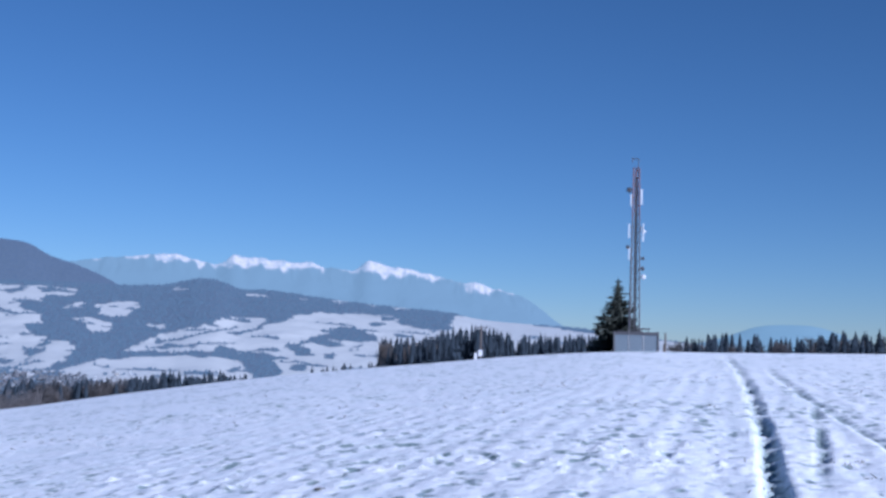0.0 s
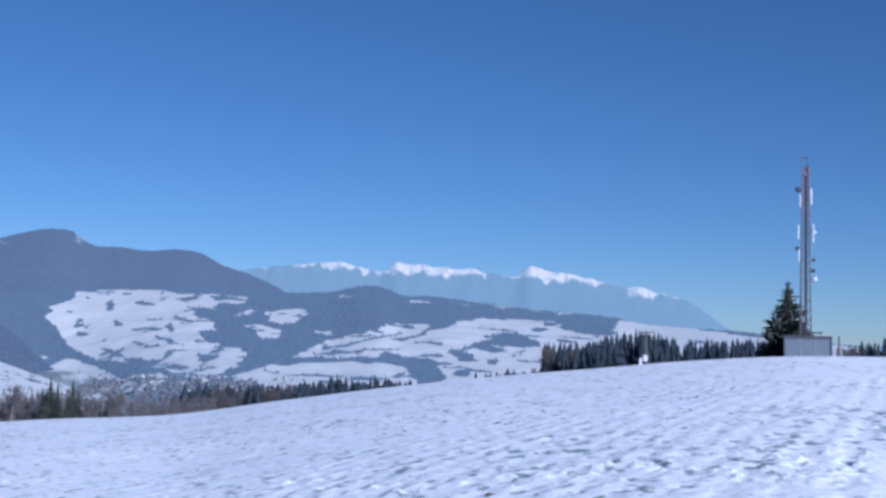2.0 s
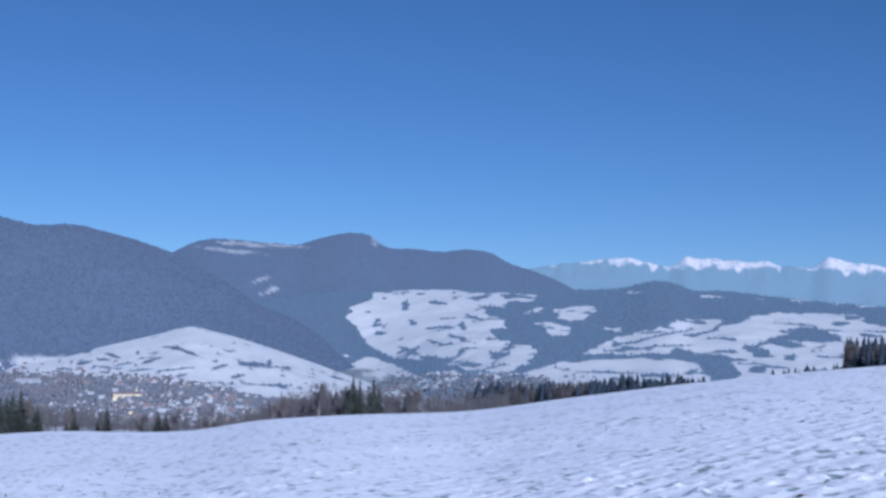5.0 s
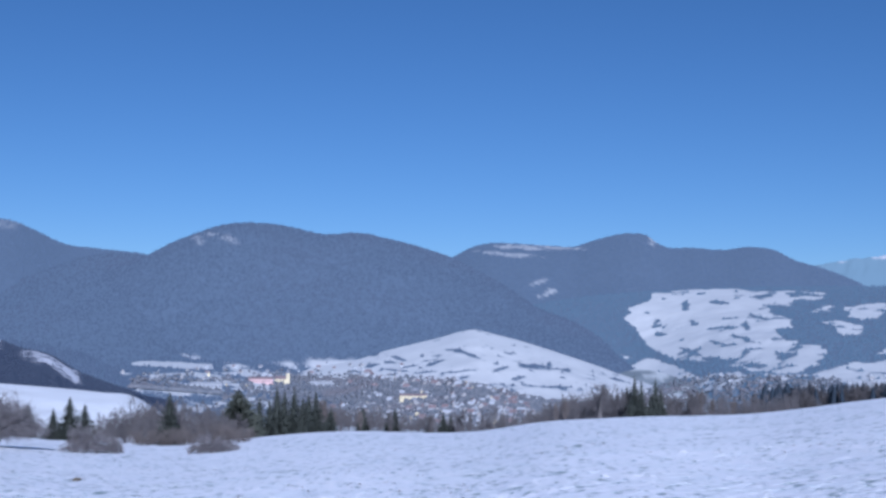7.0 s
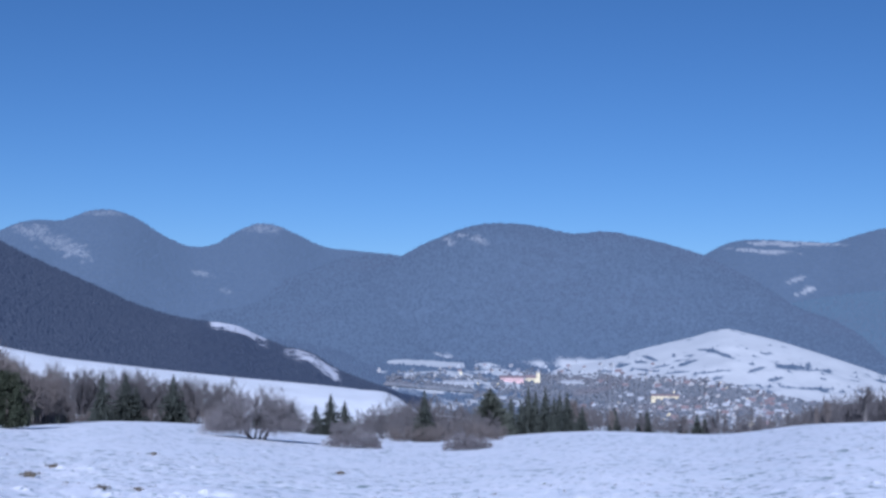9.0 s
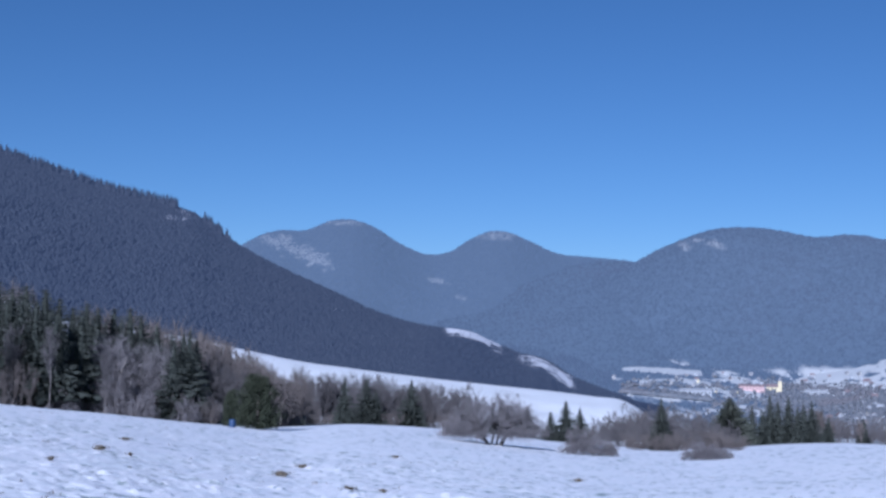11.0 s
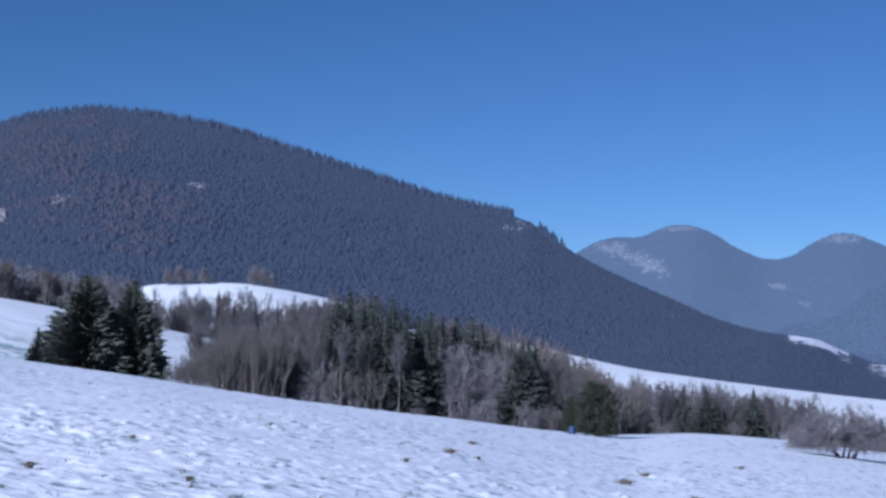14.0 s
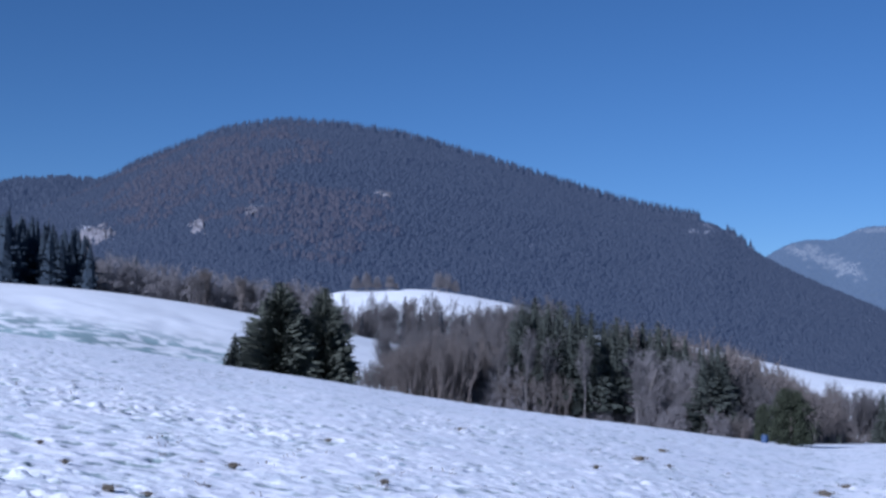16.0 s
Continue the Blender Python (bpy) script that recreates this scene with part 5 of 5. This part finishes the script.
def box(bm, x0, y0, z0, x1, y1, z1):
    """A box into a bmesh."""
    vs = [bm.verts.new(p) for p in ((x0, y0, z0), (x1, y0, z0), (x1, y1, z0), (x0, y1, z0), (x0, y0, z1), (x1, y0, z1), (x1, y1, z1), (x0, y1, z1))]
    for f in ((0, 3, 2, 1), (4, 5, 6, 7), (0, 1, 5, 4), (1, 2, 6, 5), (2, 3, 7, 6), (3, 0, 4, 7)):
        bm.faces.new([vs[i] for i in f])
    return bm


def rod(bm, a, b, r, sides=6, r2=None):
    """A round bar into a bmesh."""
    a, b = Vector(a), Vector(b)
    d = b - a
    m = Matrix.Translation((a + b) / 2) @ d.to_track_quat("Z", "Y").to_matrix().to_4x4()
    bmesh.ops.create_cone(bm, cap_ends=True, segments=sides, radius1=r, radius2=r if r2 is None else r2, depth=d.length, matrix=m)
    return bm


def gable(bm, w, d, z, rise, over=0.5, thick=0.25):
    """A pitched roof with thickness and eaves."""
    w, d = w / 2 + over, d / 2 + over
    for sgn in (-1, 1):
        p = [(0, -d, z + rise), (sgn * w, -d, z - over * rise / w), (sgn * w, d, z - over * rise / w), (0, d, z + rise)]
        lo = [bm.verts.new(q) for q in p]
        hi = [bm.verts.new((q[0], q[1], q[2] + thick)) for q in p]
        for f in (lo, hi[::-1]):
            bm.faces.new(f)
        for j in range(4):
            bm.faces.new([lo[j], lo[(j + 1) % 4], hi[(j + 1) % 4], hi[j]])
    return bm


def house(k, wall, roof, w, d, h, rise, label):
    root = tagged(new("house"), label, "house", "houses of the town")
    bm = box(bmesh.new(), -w / 2, -d / 2, -4, w / 2, d / 2, h)
    for sgn in (-1, 1):
        vs = [bm.verts.new(q) for q in ((-w / 2, sgn * d / 2, h), (w / 2, sgn * d / 2, h), (0, sgn * d / 2, h + rise))]
        bm.faces.new(vs)
    part("wall", bm, wall, root)
    part("roof", gable(bmesh.new(), w, d, h, rise), roof, root)
    for j in range(2):
        part("window", box(bmesh.new(), -w / 2 - 0.06, -d / 4 + j * d / 2 - 0.7, h * 0.45, -w / 2 + 0.1, -d / 4 + j * d / 2 + 0.7, h * 0.45 + 1.5), GLASS, root)
    part("chimney", box(bmesh.new(), w * 0.12, -0.4, h + rise * 0.5, w * 0.12 + 0.8, 0.4, h + rise + 1.0), ROOFS[1], root)
    return root


HOUSES = [house(0, WALLS[0], ROOFS[0], 9, 11, 4.0, 5.0, "cream rendered house with a red tiled roof"), house(1, WALLS[1], ROOFS[0], 10, 12, 4.3, 5.2, "white rendered house with a red tiled roof"),
          house(2, WALLS[1], ROOFS[2], 9, 10, 3.6, 4.5, "white rendered house with a snow-covered roof"), house(3, WALLS[0], ROOFS[1], 9, 12, 4.0, 5.0, "cream rendered house with a dark roof"),
          house(4, WALLS[0], ROOFS[2], 11, 14, 4.7, 4.4, "cream rendered house with a snow-covered roof"), house(5, WALLS[3], ROOFS[1], 8, 10, 3.6, 4.8, "ochre rendered house with a dark roof")]
placed = [0] * len(HOUSES)


TOWN_B, TOWN_R = np.arange(12, 52.1, 0.25), np.arange(1450, 3000, 6.0)
TOWN_Z = np.array([height(np.full(len(TOWN_R), b), TOWN_R) for b in TOWN_B])
TOWN_E = np.degrees(np.arctan2(TOWN_Z - EYE, TOWN_R))


def place_at(bearing, slope):
    """Where the valley's floor comes up to that slope."""
    k = int(round((bearing - 12) / 0.25))
    hit = np.nonzero(TOWN_E[k] >= slope)[0]
    j = hit[0] if len(hit) else len(TOWN_R) - 1
    x, y = polar(bearing, TOWN_R[j])
    return float(x), float(y), float(TOWN_Z[k, j])


def settle(k, bearing, slope, turn, size=1.0):
    """Puts a house of a kind where the ground is seen at that slope."""
    m = pose(*place_at(bearing, slope), 0, 0, turn) @ Matrix.Scale(size, 4)
    if placed[k] == 0:
        HOUSES[k].matrix_basis, ob = m, HOUSES[k]
    else:
        ob = stamp(HOUSES[k], m)
    placed[k] += 1
    return ob


g = random.Random(9)
for k in range(215):
    b = g.triangular(28.5, 40, 33.5)
    top = float(curve([(27, -2.8), (30.5, -2.65), (31.6, -2.4), (34.3, -1.8), (36, -1.8), (38.4, -1.5), (42, -1.5)], b))
    settle(g.choice((0, 1, 1, 2, 2, 2, 3, 4, 5)), b, g.uniform(-3.9, top), b + g.choice((0, 90, 20, 70)), g.uniform(0.6, 0.95))
for k in range(34):
    b = g.uniform(36.5, 46.5)
    settle(g.choice((0, 1, 2, 2, 3)), b, -1.15 - 0.03 * abs(b - 38) + g.uniform(-0.35, 0.1), b + g.choice((0, 90, 30)), g.uniform(0.45, 0.7))
for k in range(20):
    b = g.uniform(40, 49.5)
    settle(g.choice((1, 2, 2, 3, 5)), b, g.uniform(-2.6, -1.4), b + g.choice((0, 90, 45)), g.uniform(0.4, 0.62))
for k in range(18):
    b = g.uniform(14.5, 24)
    settle(g.choice((2, 3, 2, 4)), b, g.uniform(-1.9, -1.45), b + g.choice((0, 90, 45)), g.uniform(0.5, 0.8))


def church():
    root = tagged(new("church"), "yellow church with a tower beside a long pink building", "church")
    part("nave", box(bmesh.new(), -8, -16, -4, 8, 16, 12), WALLS[3], root)
    part("roof", gable(bmesh.new(), 16, 32, 12, 8), ROOFS[0], root)
    part("tower", box(bmesh.new(), -5, -26, -4, 5, -16, 28), WALLS[3], root, "yellow church tower")
    bm = bmesh.new()
    bmesh.ops.create_cone(bm, cap_ends=True, segments=8, radius1=6, radius2=0.4, depth=14, matrix=Matrix.Translation((0, -21, 35)))
    part("spire", bm, ROOFS[1], root)
    for j in range(3):
        part("window", box(bmesh.new(), -8.1, -10 + j * 9, 4, -7.8, -7.5 + j * 9, 10), GLASS, root)
    return root


church().matrix_basis = pose(*place_at(42.2, -2.0), 0, 0, 42 + 90) @ Matrix.Scale(0.62, 4)


def long_hall(label, wall, roof, w, d, h):
    root = tagged(new("hall"), label, "building", "halls of the town")
    part("wall", box(bmesh.new(), -w / 2, -d / 2, -5, w / 2, d / 2, h), wall, root)
    part("roof", gable(bmesh.new(), w, d, h, h * 0.45), roof, root)
    for j in range(8):
        y = -d / 2 + (j + 0.5) * d / 8
        part("window", box(bmesh.new(), -w / 2 - 0.1, y - 1, h * 0.4, -w / 2 + 0.1, y + 1, h * 0.4 + 2), GLASS, root)
    return root


for b, e, label, wall, roof, w, d, h in ((43.1, -2.0, "long pink manor with a red roof", WALLS[2], ROOFS[0], 12, 42, 8), (36.0, -2.75, "long hall with a red roof in the town", WALLS[3], ROOFS[0], 12, 46, 7),
                                         (45.6, -2.25, "pale factory hall with a snowy roof", WALLS[1], ROOFS[2], 16, 40, 6), (40.3, -2.1, "pale hall with a snowy roof", WALLS[1], ROOFS[2], 16, 40, 6)):
    long_hall(label, wall, roof, w, d, h).matrix_basis = pose(*place_at(b, e), 0, 0, b + 90)
# garden trees between the houses
nb, ne = np.array([g.uniform(26.5, 42.5) if k < 7600 else g.uniform(42.5, 49) for k in range(8300)]), np.array([g.triangular(-4.2, -1.3, -2.5) for k in range(8300)])
nb, ne = np.append(nb, [g.uniform(16.5, 26.5) for k in range(1300)]), np.append(ne, [g.uniform(-2.9, -1.5) for k in range(1300)])
gv, gf = [], []
# Pale blue-grey crowns: distance haze put into the base colour.
GARDEN = wood_cover("frosted garden trees", [(0.095, 0.11, 0.135), (0.12, 0.132, 0.155), (0.15, 0.16, 0.18)], (0.13, 0.125, 0.14), 0.01)
TOWN_TOP = [(15, -1.45), (23.5, -1.55), (26.2, -2.7), (30.5, -2.6), (31.6, -2.38), (34.3, -1.72), (36, -1.7), (38.4, -1.45), (49, -1.4)]
for b, e in zip(nb, np.minimum(ne, curve(TOWN_TOP, nb) - 0.5 * np.abs(np.sin(nb * 91)))):
    x, y, z = place_at(float(b), float(e))
    h, w, a = g.uniform(2.5, 7), g.uniform(2.5, 6), g.uniform(0, 6)
    base = len(gv)
    gv += [(x + w * math.cos(a + q * 1.2566), y + w * math.sin(a + q * 1.2566), z + h * 0.4) for q in range(5)] + [(x, y, z + h), (x, y, z - 0.5)]
    gf += [(base + q, base + (q + 1) % 5, base + 5) for q in range(5)] + [(base + (q + 1) % 5, base + q, base + 6) for q in range(5)]
tagged(part("garden_trees", mesh_np("garden_trees", gv, gf), GARDEN), "small pale grey garden trees among the houses", "trees", kind="stuff")

# ---- radio mast and its compound on the brow ----
STEEL = plain("galvanised steel", (0.06, 0.063, 0.075), (0.11, 0.113, 0.125), 4, 0.6, 0.3)
MAST_RED = plain("red and grey mast paint", (0.10, 0.058, 0.068), (0.14, 0.08, 0.088), 3, 0.6)
ANTENNA = plain("white antenna cover", (0.40, 0.42, 0.46), (0.52, 0.54, 0.57), 5, 0.5)
DARK_METAL = plain("dark painted metal", (0.035, 0.037, 0.045), (0.07, 0.07, 0.08), 5, 0.55)
MESH_FENCE = plain("pale fence panel", (0.085, 0.112, 0.140), (0.125, 0.155, 0.185), 8, 0.7)
PALE_POST = plain("zinc-coated post", (0.24, 0.25, 0.27), (0.30, 0.31, 0.33), 5, 0.6)
MAST_AT, MAST_BEARING = 150.0, -8.6
mx, my = polar(MAST_BEARING, MAST_AT)
mz = float(height(MAST_BEARING, MAST_AT)[0])
TOP = EYE + MAST_AT * math.tan(radians(8.75)) - mz


def side(px, py):
    """A place beside the mast: across the view to the right, and away."""
    a = radians(MAST_BEARING)
    return px * math.cos(a) - py * math.sin(a), px * math.sin(a) + py * math.cos(a)


mast = tagged(new("radio_mast"), "tall lattice radio mast hung with antennas behind the brow", "mast")
mast.matrix_basis = pose(mx, my, mz - 0.2, 0, 0, MAST_BEARING)
HALF = 0.55
legs = [(0.0, HALF * 1.1), (-HALF, -HALF * 0.6), (HALF, -HALF * 0.6)]


def leg_at(k, z):
    s = 1.15 - 0.5 * z / TOP
    return legs[k][0] * s, legs[k][1] * s, z


for k in range(3):
    for z0, z1, m in ((0, TOP * 0.72, STEEL), (TOP * 0.72, TOP, MAST_RED)):
        part("leg", rod(bmesh.new(), leg_at(k, z0), leg_at(k, z1), 0.09), m, mast)
lev = int(TOP / 1.1)
for q in range(lev):
    z0, z1 = TOP * q / lev, TOP * (q + 1) / lev
    for k in range(3):
        j = (k + 1) % 3
        part("brace", rod(bmesh.new(), leg_at(k, z0), leg_at(j, z1), 0.035, 4), MAST_RED if z0 > TOP * 0.72 else STEEL, mast)
        part("rail", rod(bmesh.new(), leg_at(k, z1), leg_at(j, z1), 0.035, 4), MAST_RED if z0 > TOP * 0.72 else STEEL, mast)
part("cable_ladder", box(bmesh.new(), -0.16, -0.05, 0, 0.16, 0.08, TOP * 0.95), DARK_METAL, mast, "dark cable ladder")
part("conduit", rod(bmesh.new(), (-0.75, 0, 0), (-0.55, 0, TOP * 0.55), 0.05), STEEL, mast)
# panel antennas: across, height share, length, width
for px, share, length, width in ((0.66, 0.80, 1.9, 0.20), (-0.6, 0.79, 1.5, 0.14), (0.9, 0.60, 2.2, 0.16), (-0.8, 0.62, 1.7, 0.15), (-0.75, 0.50, 1.5, 0.14), (0.85, 0.66, 0.4, 0.2)):
    a = part("antenna", box(bmesh.new(), px - width / 2, -0.35, TOP * share, px + width / 2, -0.12, TOP * share + length), ANTENNA, mast, "white panel antenna")
    part("bracket", rod(bmesh.new(), (px * 0.4, -0.2, TOP * share + length * 0.3), (px, -0.2, TOP * share + length * 0.3), 0.04, 5), DARK_METAL, a)
    part("bracket", rod(bmesh.new(), (px * 0.4, -0.2, TOP * share + length * 0.8), (px, -0.2, TOP * share + length * 0.8), 0.04, 5), DARK_METAL, a)
for px, share, rad in ((1.0, 0.41, 0.32), (0.85, 0.455, 0.26), (0.9, 0.51, 0.22), (1.0, 0.655, 0.24), (-0.85, 0.88, 0.34), (-0.95, 0.57, 0.25)):
    bm = bmesh.new()
    bmesh.ops.create_cone(bm, cap_ends=True, segments=14, radius1=rad, radius2=rad * 0.55, depth=0.3, matrix=Matrix.Translation((px, -0.25, TOP * share)) @ Matrix.Rotation(radians(90), 4, "X"))
    a = part("dish", bm, ANTENNA if px == 1.0 else DARK_METAL, mast, "round dish antenna")
    part("bracket", rod(bmesh.new(), (px * 0.45, -0.1, TOP * share), (px, -0.1, TOP * share), 0.04, 5), DARK_METAL, a)
part("top_pole", rod(bmesh.new(), (0.25, 0, TOP - 1.0), (0.25, 0, TOP + 1.2), 0.05), DARK_METAL, mast)
part("top_arm", rod(bmesh.new(), (0.25, 0, TOP + 1.15), (-0.5, 0, TOP + 1.15), 0.05), DARK_METAL, mast)
part("top_dipole", rod(bmesh.new(), (-0.5, 0, TOP + 0.7), (-0.5, 0, TOP + 1.3), 0.05), DARK_METAL, mast)

fence = tagged(new("compound_fence"), "square fenced compound with pale panels round the mast's foot", "fence")
fence.matrix_basis = pose(mx, my, mz - 0.3, 0, 0, MAST_BEARING)
X0, X1, Y0, Y1, FH = -2.4, 2.8, -2.0, 2.4, EYE + 148 * math.tan(radians(1.02)) - mz + 0.3
for px, py in [(X0 + (X1 - X0) * k / 3, yy) for k in range(4) for yy in (Y0, Y1)] + [(xx, 0.2) for xx in (X0, X1)]:
    part("post", rod(bmesh.new(), (px, py, 0), (px, py, FH + 0.1), 0.13 if px < X0 + 0.1 or px > X1 - 0.1 else 0.05, 8), DARK_METAL if px < X0 + 0.1 or px > X1 - 0.1 else PALE_POST, fence)
for k in range(3):
    xa, xb = X0 + (X1 - X0) * k / 3 + 0.08, X0 + (X1 - X0) * (k + 1) / 3 - 0.08
    for yy in (Y0, Y1):
        part("panel", box(bmesh.new(), xa, yy - 0.02, 0.1, xb, yy + 0.02, FH - 0.12), MESH_FENCE, fence)
for xx in (X0, X1):
    part("panel", box(bmesh.new(), xx - 0.02, Y0 + 0.08, 0.1, xx + 0.02, Y1 - 0.08, FH - 0.12), MESH_FENCE, fence)
for yy in (Y0, Y1):
    part("top_rail", box(bmesh.new(), X0, yy - 0.09, FH - 0.30, X1, yy + 0.09, FH + 0.06), DARK_METAL, fence)
for xx in (X0, X1):
    part("top_rail", box(bmesh.new(), xx - 0.09, Y0, FH - 0.30, xx + 0.09, Y1, FH + 0.06), DARK_METAL, fence)

cabin = tagged(new("equipment_cabin"), "low grey equipment cabin with a flat dark roof inside the compound", "cabin")
cabin.matrix_basis = fence.matrix_basis.copy()
part("body", box(bmesh.new(), -1.9, 0.6, 0, 0.9, 2.1, FH + 0.1), MESH_FENCE, cabin)
part("roof", box(bmesh.new(), -2.0, 0.4, FH + 0.1, 1.0, 2.2, FH + 0.22), DARK_METAL, cabin)
part("cable_bridge", box(bmesh.new(), -0.3, 0.9, FH + 0.42, 1.9, 1.3, FH + 0.60), DARK_METAL, cabin, "dark cable bridge to the mast")
for px in (0.2, 1.7):
    part("bridge_post", rod(bmesh.new(), (px, 1.1, FH * 0.5), (px, 1.1, FH + 0.45), 0.05, 6), DARK_METAL, cabin)
part("door", box(bmesh.new(), -0.6, 0.54, 0.2, 0.3, 0.62, 2.1), STEEL, cabin)


def on_field(bearing, r, deep=0.1):
    x, y = polar(bearing, r)
    return pose(x, y, float(height(bearing, r)[0]) - deep, 0, 0, bearing)


for b, h in ((-10.02, 2.4), (-9.95, 1.0)):
    post = tagged(new("marker_post"), "dark wooden post beside the fenced compound", "post", "posts on the brow")
    post.matrix_basis = on_field(b, 150)
    part("shaft", rod(bmesh.new(), (0, 0, 0), (0, 0, h), 0.12, 8, 0.10), BARK, post)
    part("cap", rod(bmesh.new(), (0, 0, h), (0, 0, h + 0.06), 0.13, 8), DARK_METAL, post)

# ---- electricity pole with its meter box, on the brow ----
pole = tagged(new("electricity_pole"), "dark timber electricity pole with a crossarm before the wood", "pole")
pole.matrix_basis = on_field(-1.45, 135)
ph = EYE + 135 * math.tan(radians(1.12)) - float(height(-1.45, 135)[0]) + 0.1
part("shaft", rod(bmesh.new(), (0, 0, 0), (0, 0, ph), 0.13, 8, 0.09), BARK, pole)
part("crossarm", box(bmesh.new(), -0.75, -0.06, ph - 0.2, 0.75, 0.06, ph - 0.06), DARK_METAL, pole)
for px in (-0.65, 0.0, 0.65):
    part("insulator", rod(bmesh.new(), (px, 0, ph - 0.06), (px, 0, ph + 0.16), 0.05, 8, 0.035), DARK_METAL, pole)
meter = tagged(new("meter_box"), "small white meter box on a short post in the snow", "meter box")
meter.matrix_basis = on_field(-1.44, 118)
mh = EYE + 118 * math.tan(radians(0.02)) - float(height(-1.44, 118)[0]) + 0.1
part("post", rod(bmesh.new(), (0, 0, 0), (0, 0, mh - 0.3), 0.05, 8), DARK_METAL, meter)
part("body", box(bmesh.new(), -0.2, -0.12, mh - 0.6, 0.2, 0.12, mh), ANTENNA, meter)
part("lid", box(bmesh.new(), -0.23, -0.15, mh, 0.23, 0.15, mh + 0.05), STEEL, meter)
stone = tagged(new("boundary_stone"), "short white boundary post in the snow", "post")
stone.matrix_basis = on_field(-1.22, 118)
part("shaft", box(bmesh.new(), -0.13, -0.13, 0, 0.13, 0.13, 0.65), ANTENNA, stone)
bm = bmesh.new()
bmesh.ops.create_cone(bm, cap_ends=True, segments=4, radius1=0.19, radius2=0.03, depth=0.12, matrix=Matrix.Translation((0, 0, 0.71)) @ Matrix.Rotation(radians(45), 4, "Z"))
part("cap", bm, ANTENNA, stone)


# ---- earth clods and straw that stick out of the snow ----
CLOD = plain("straw and frozen earth", (0.05, 0.044, 0.036), (0.14, 0.12, 0.092), 14, 0.95)


def clod_meshes(seed):
    """A lump of earth, and the straw on it."""
    q = np.random.RandomState(seed)
    bm = bmesh.new()
    bmesh.ops.create_icosphere(bm, subdivisions=2, radius=1.0)
    for v in bm.verts:
        k = 0.7 + 0.9 * noise.noise(v.co * 2.3 + Vector((seed * 3, 0, 0)))
        v.co = Vector((v.co.x * k, v.co.y * k * 0.8, v.co.z * k * 0.6))
    straw = Soup()
    for j in range(60):
        a, rad = q.uniform(0, 6.283), q.uniform(0.1, 1.9)
        p = np.array([math.cos(a) * rad, math.sin(a) * rad * 0.8, 0.05])
        straw.limb(p, p + np.array([q.uniform(-0.4, 0.4), q.uniform(-0.4, 0.4), q.uniform(0.1, 0.6)]), 0.035, 0.012)
    me = bpy.data.meshes.new("lump")
    bm.to_mesh(me)
    bm.free()
    return me, straw.mesh("straw")


CLODS = [clod_meshes(s) for s in (1, 2, 3)]
for k, (x, y, size) in enumerate(((-27.6, 4.0, 0.15), (-14.3, 1.0, 0.09), (-27.0, 8.0, 0.22), (-26.2, 8.4, 0.12), (-11.4, -1.7, 0.11), (-11.3, -1.35, 0.08), (-14.2, -0.7, 0.11), (-29.4, 14.1, 0.22), (-12.9, -2.3, 0.08), (-25.6, 11.7, 0.26),
                                  (-21.5, 11.2, 0.22), (-21.2, 11.8, 0.15), (-30.2, 24.0, 0.22), (-37.0, 21.4, 0.22), (-1.4, 13.5, 0.08), (-5.0, 13.9, 0.07), (-14.4, -2.8, 0.07), (-19.0, 0.6, 0.1), (-22, 5.6, 0.12), (-33, 10.5, 0.2))):
    r, b = math.hypot(x, y), math.degrees(math.atan2(-x, y))
    root = tagged(new("earth_clod"), "frozen clod of earth and straw in the snow", "clod", "clods in the snow")
    root.matrix_basis = pose(x, y, float(field(np.array([b]), np.array([r]))[0]) + 0.03, 0, 0, k * 50) @ Matrix.Scale(size * 0.65, 4)
    part("lump", CLODS[k % 3][0], CLOD, root)
    tagged(part("straw", CLODS[k % 3][1], CLOD, root), kind="stuff")

bits = Soup()
q = np.random.RandomState(21)
for k in range(1100):
    b, r = q.uniform(-20, 104), 11 + 55 * q.rand() ** 1.6
    x, y = polar(b, r)
    if fbm(np.array([x / 5]), np.array([y / 5]), 65, 2)[0] < (0.12 if b < 45 else -0.02):
        continue
    z = float(field(np.array([b]), np.array([r]))[0]) + 0.02
    for j in range(4):
        p = np.array([x, y, z]) + q.normal(0, 0.05, 3) * (1, 1, 0.2)
        bits.limb(p, p + q.normal(0, 0.03, 3) * (1, 1, 0.5) + np.array([0, 0, 0.02]), 0.007, 0.004)
tagged(part("stubble", bits.mesh("stubble"), CLOD), "short brown stubble poking through the thin snow", "stubble", kind="stuff")

# blue plastic drum by the pine
drum = tagged(new("plastic_drum"), "blue plastic drum standing beside the pine", "drum")
drum.matrix_basis = on_field(67.25, 89, 0.1) @ Matrix.Scale(0.62, 4)
BLUE = plain("blue plastic", (0.016, 0.035, 0.085), (0.028, 0.058, 0.13), 4, 0.4)
bm = bmesh.new()
for z0, z1, r0, r1 in ((0, 0.12, 0.36, 0.40), (0.12, 0.45, 0.40, 0.40), (0.45, 0.52, 0.43, 0.43), (0.52, 0.85, 0.40, 0.40), (0.85, 1.0, 0.40, 0.34)):
    bmesh.ops.create_cone(bm, cap_ends=True, segments=16, radius1=r0, radius2=r1, depth=z1 - z0, matrix=Matrix.Translation((0, 0, (z0 + z1) / 2)))
part("body", bm, BLUE, drum)
part("lid", rod(bmesh.new(), (0, 0, 1.0), (0, 0, 1.08), 0.37, 16), BLUE, drum)
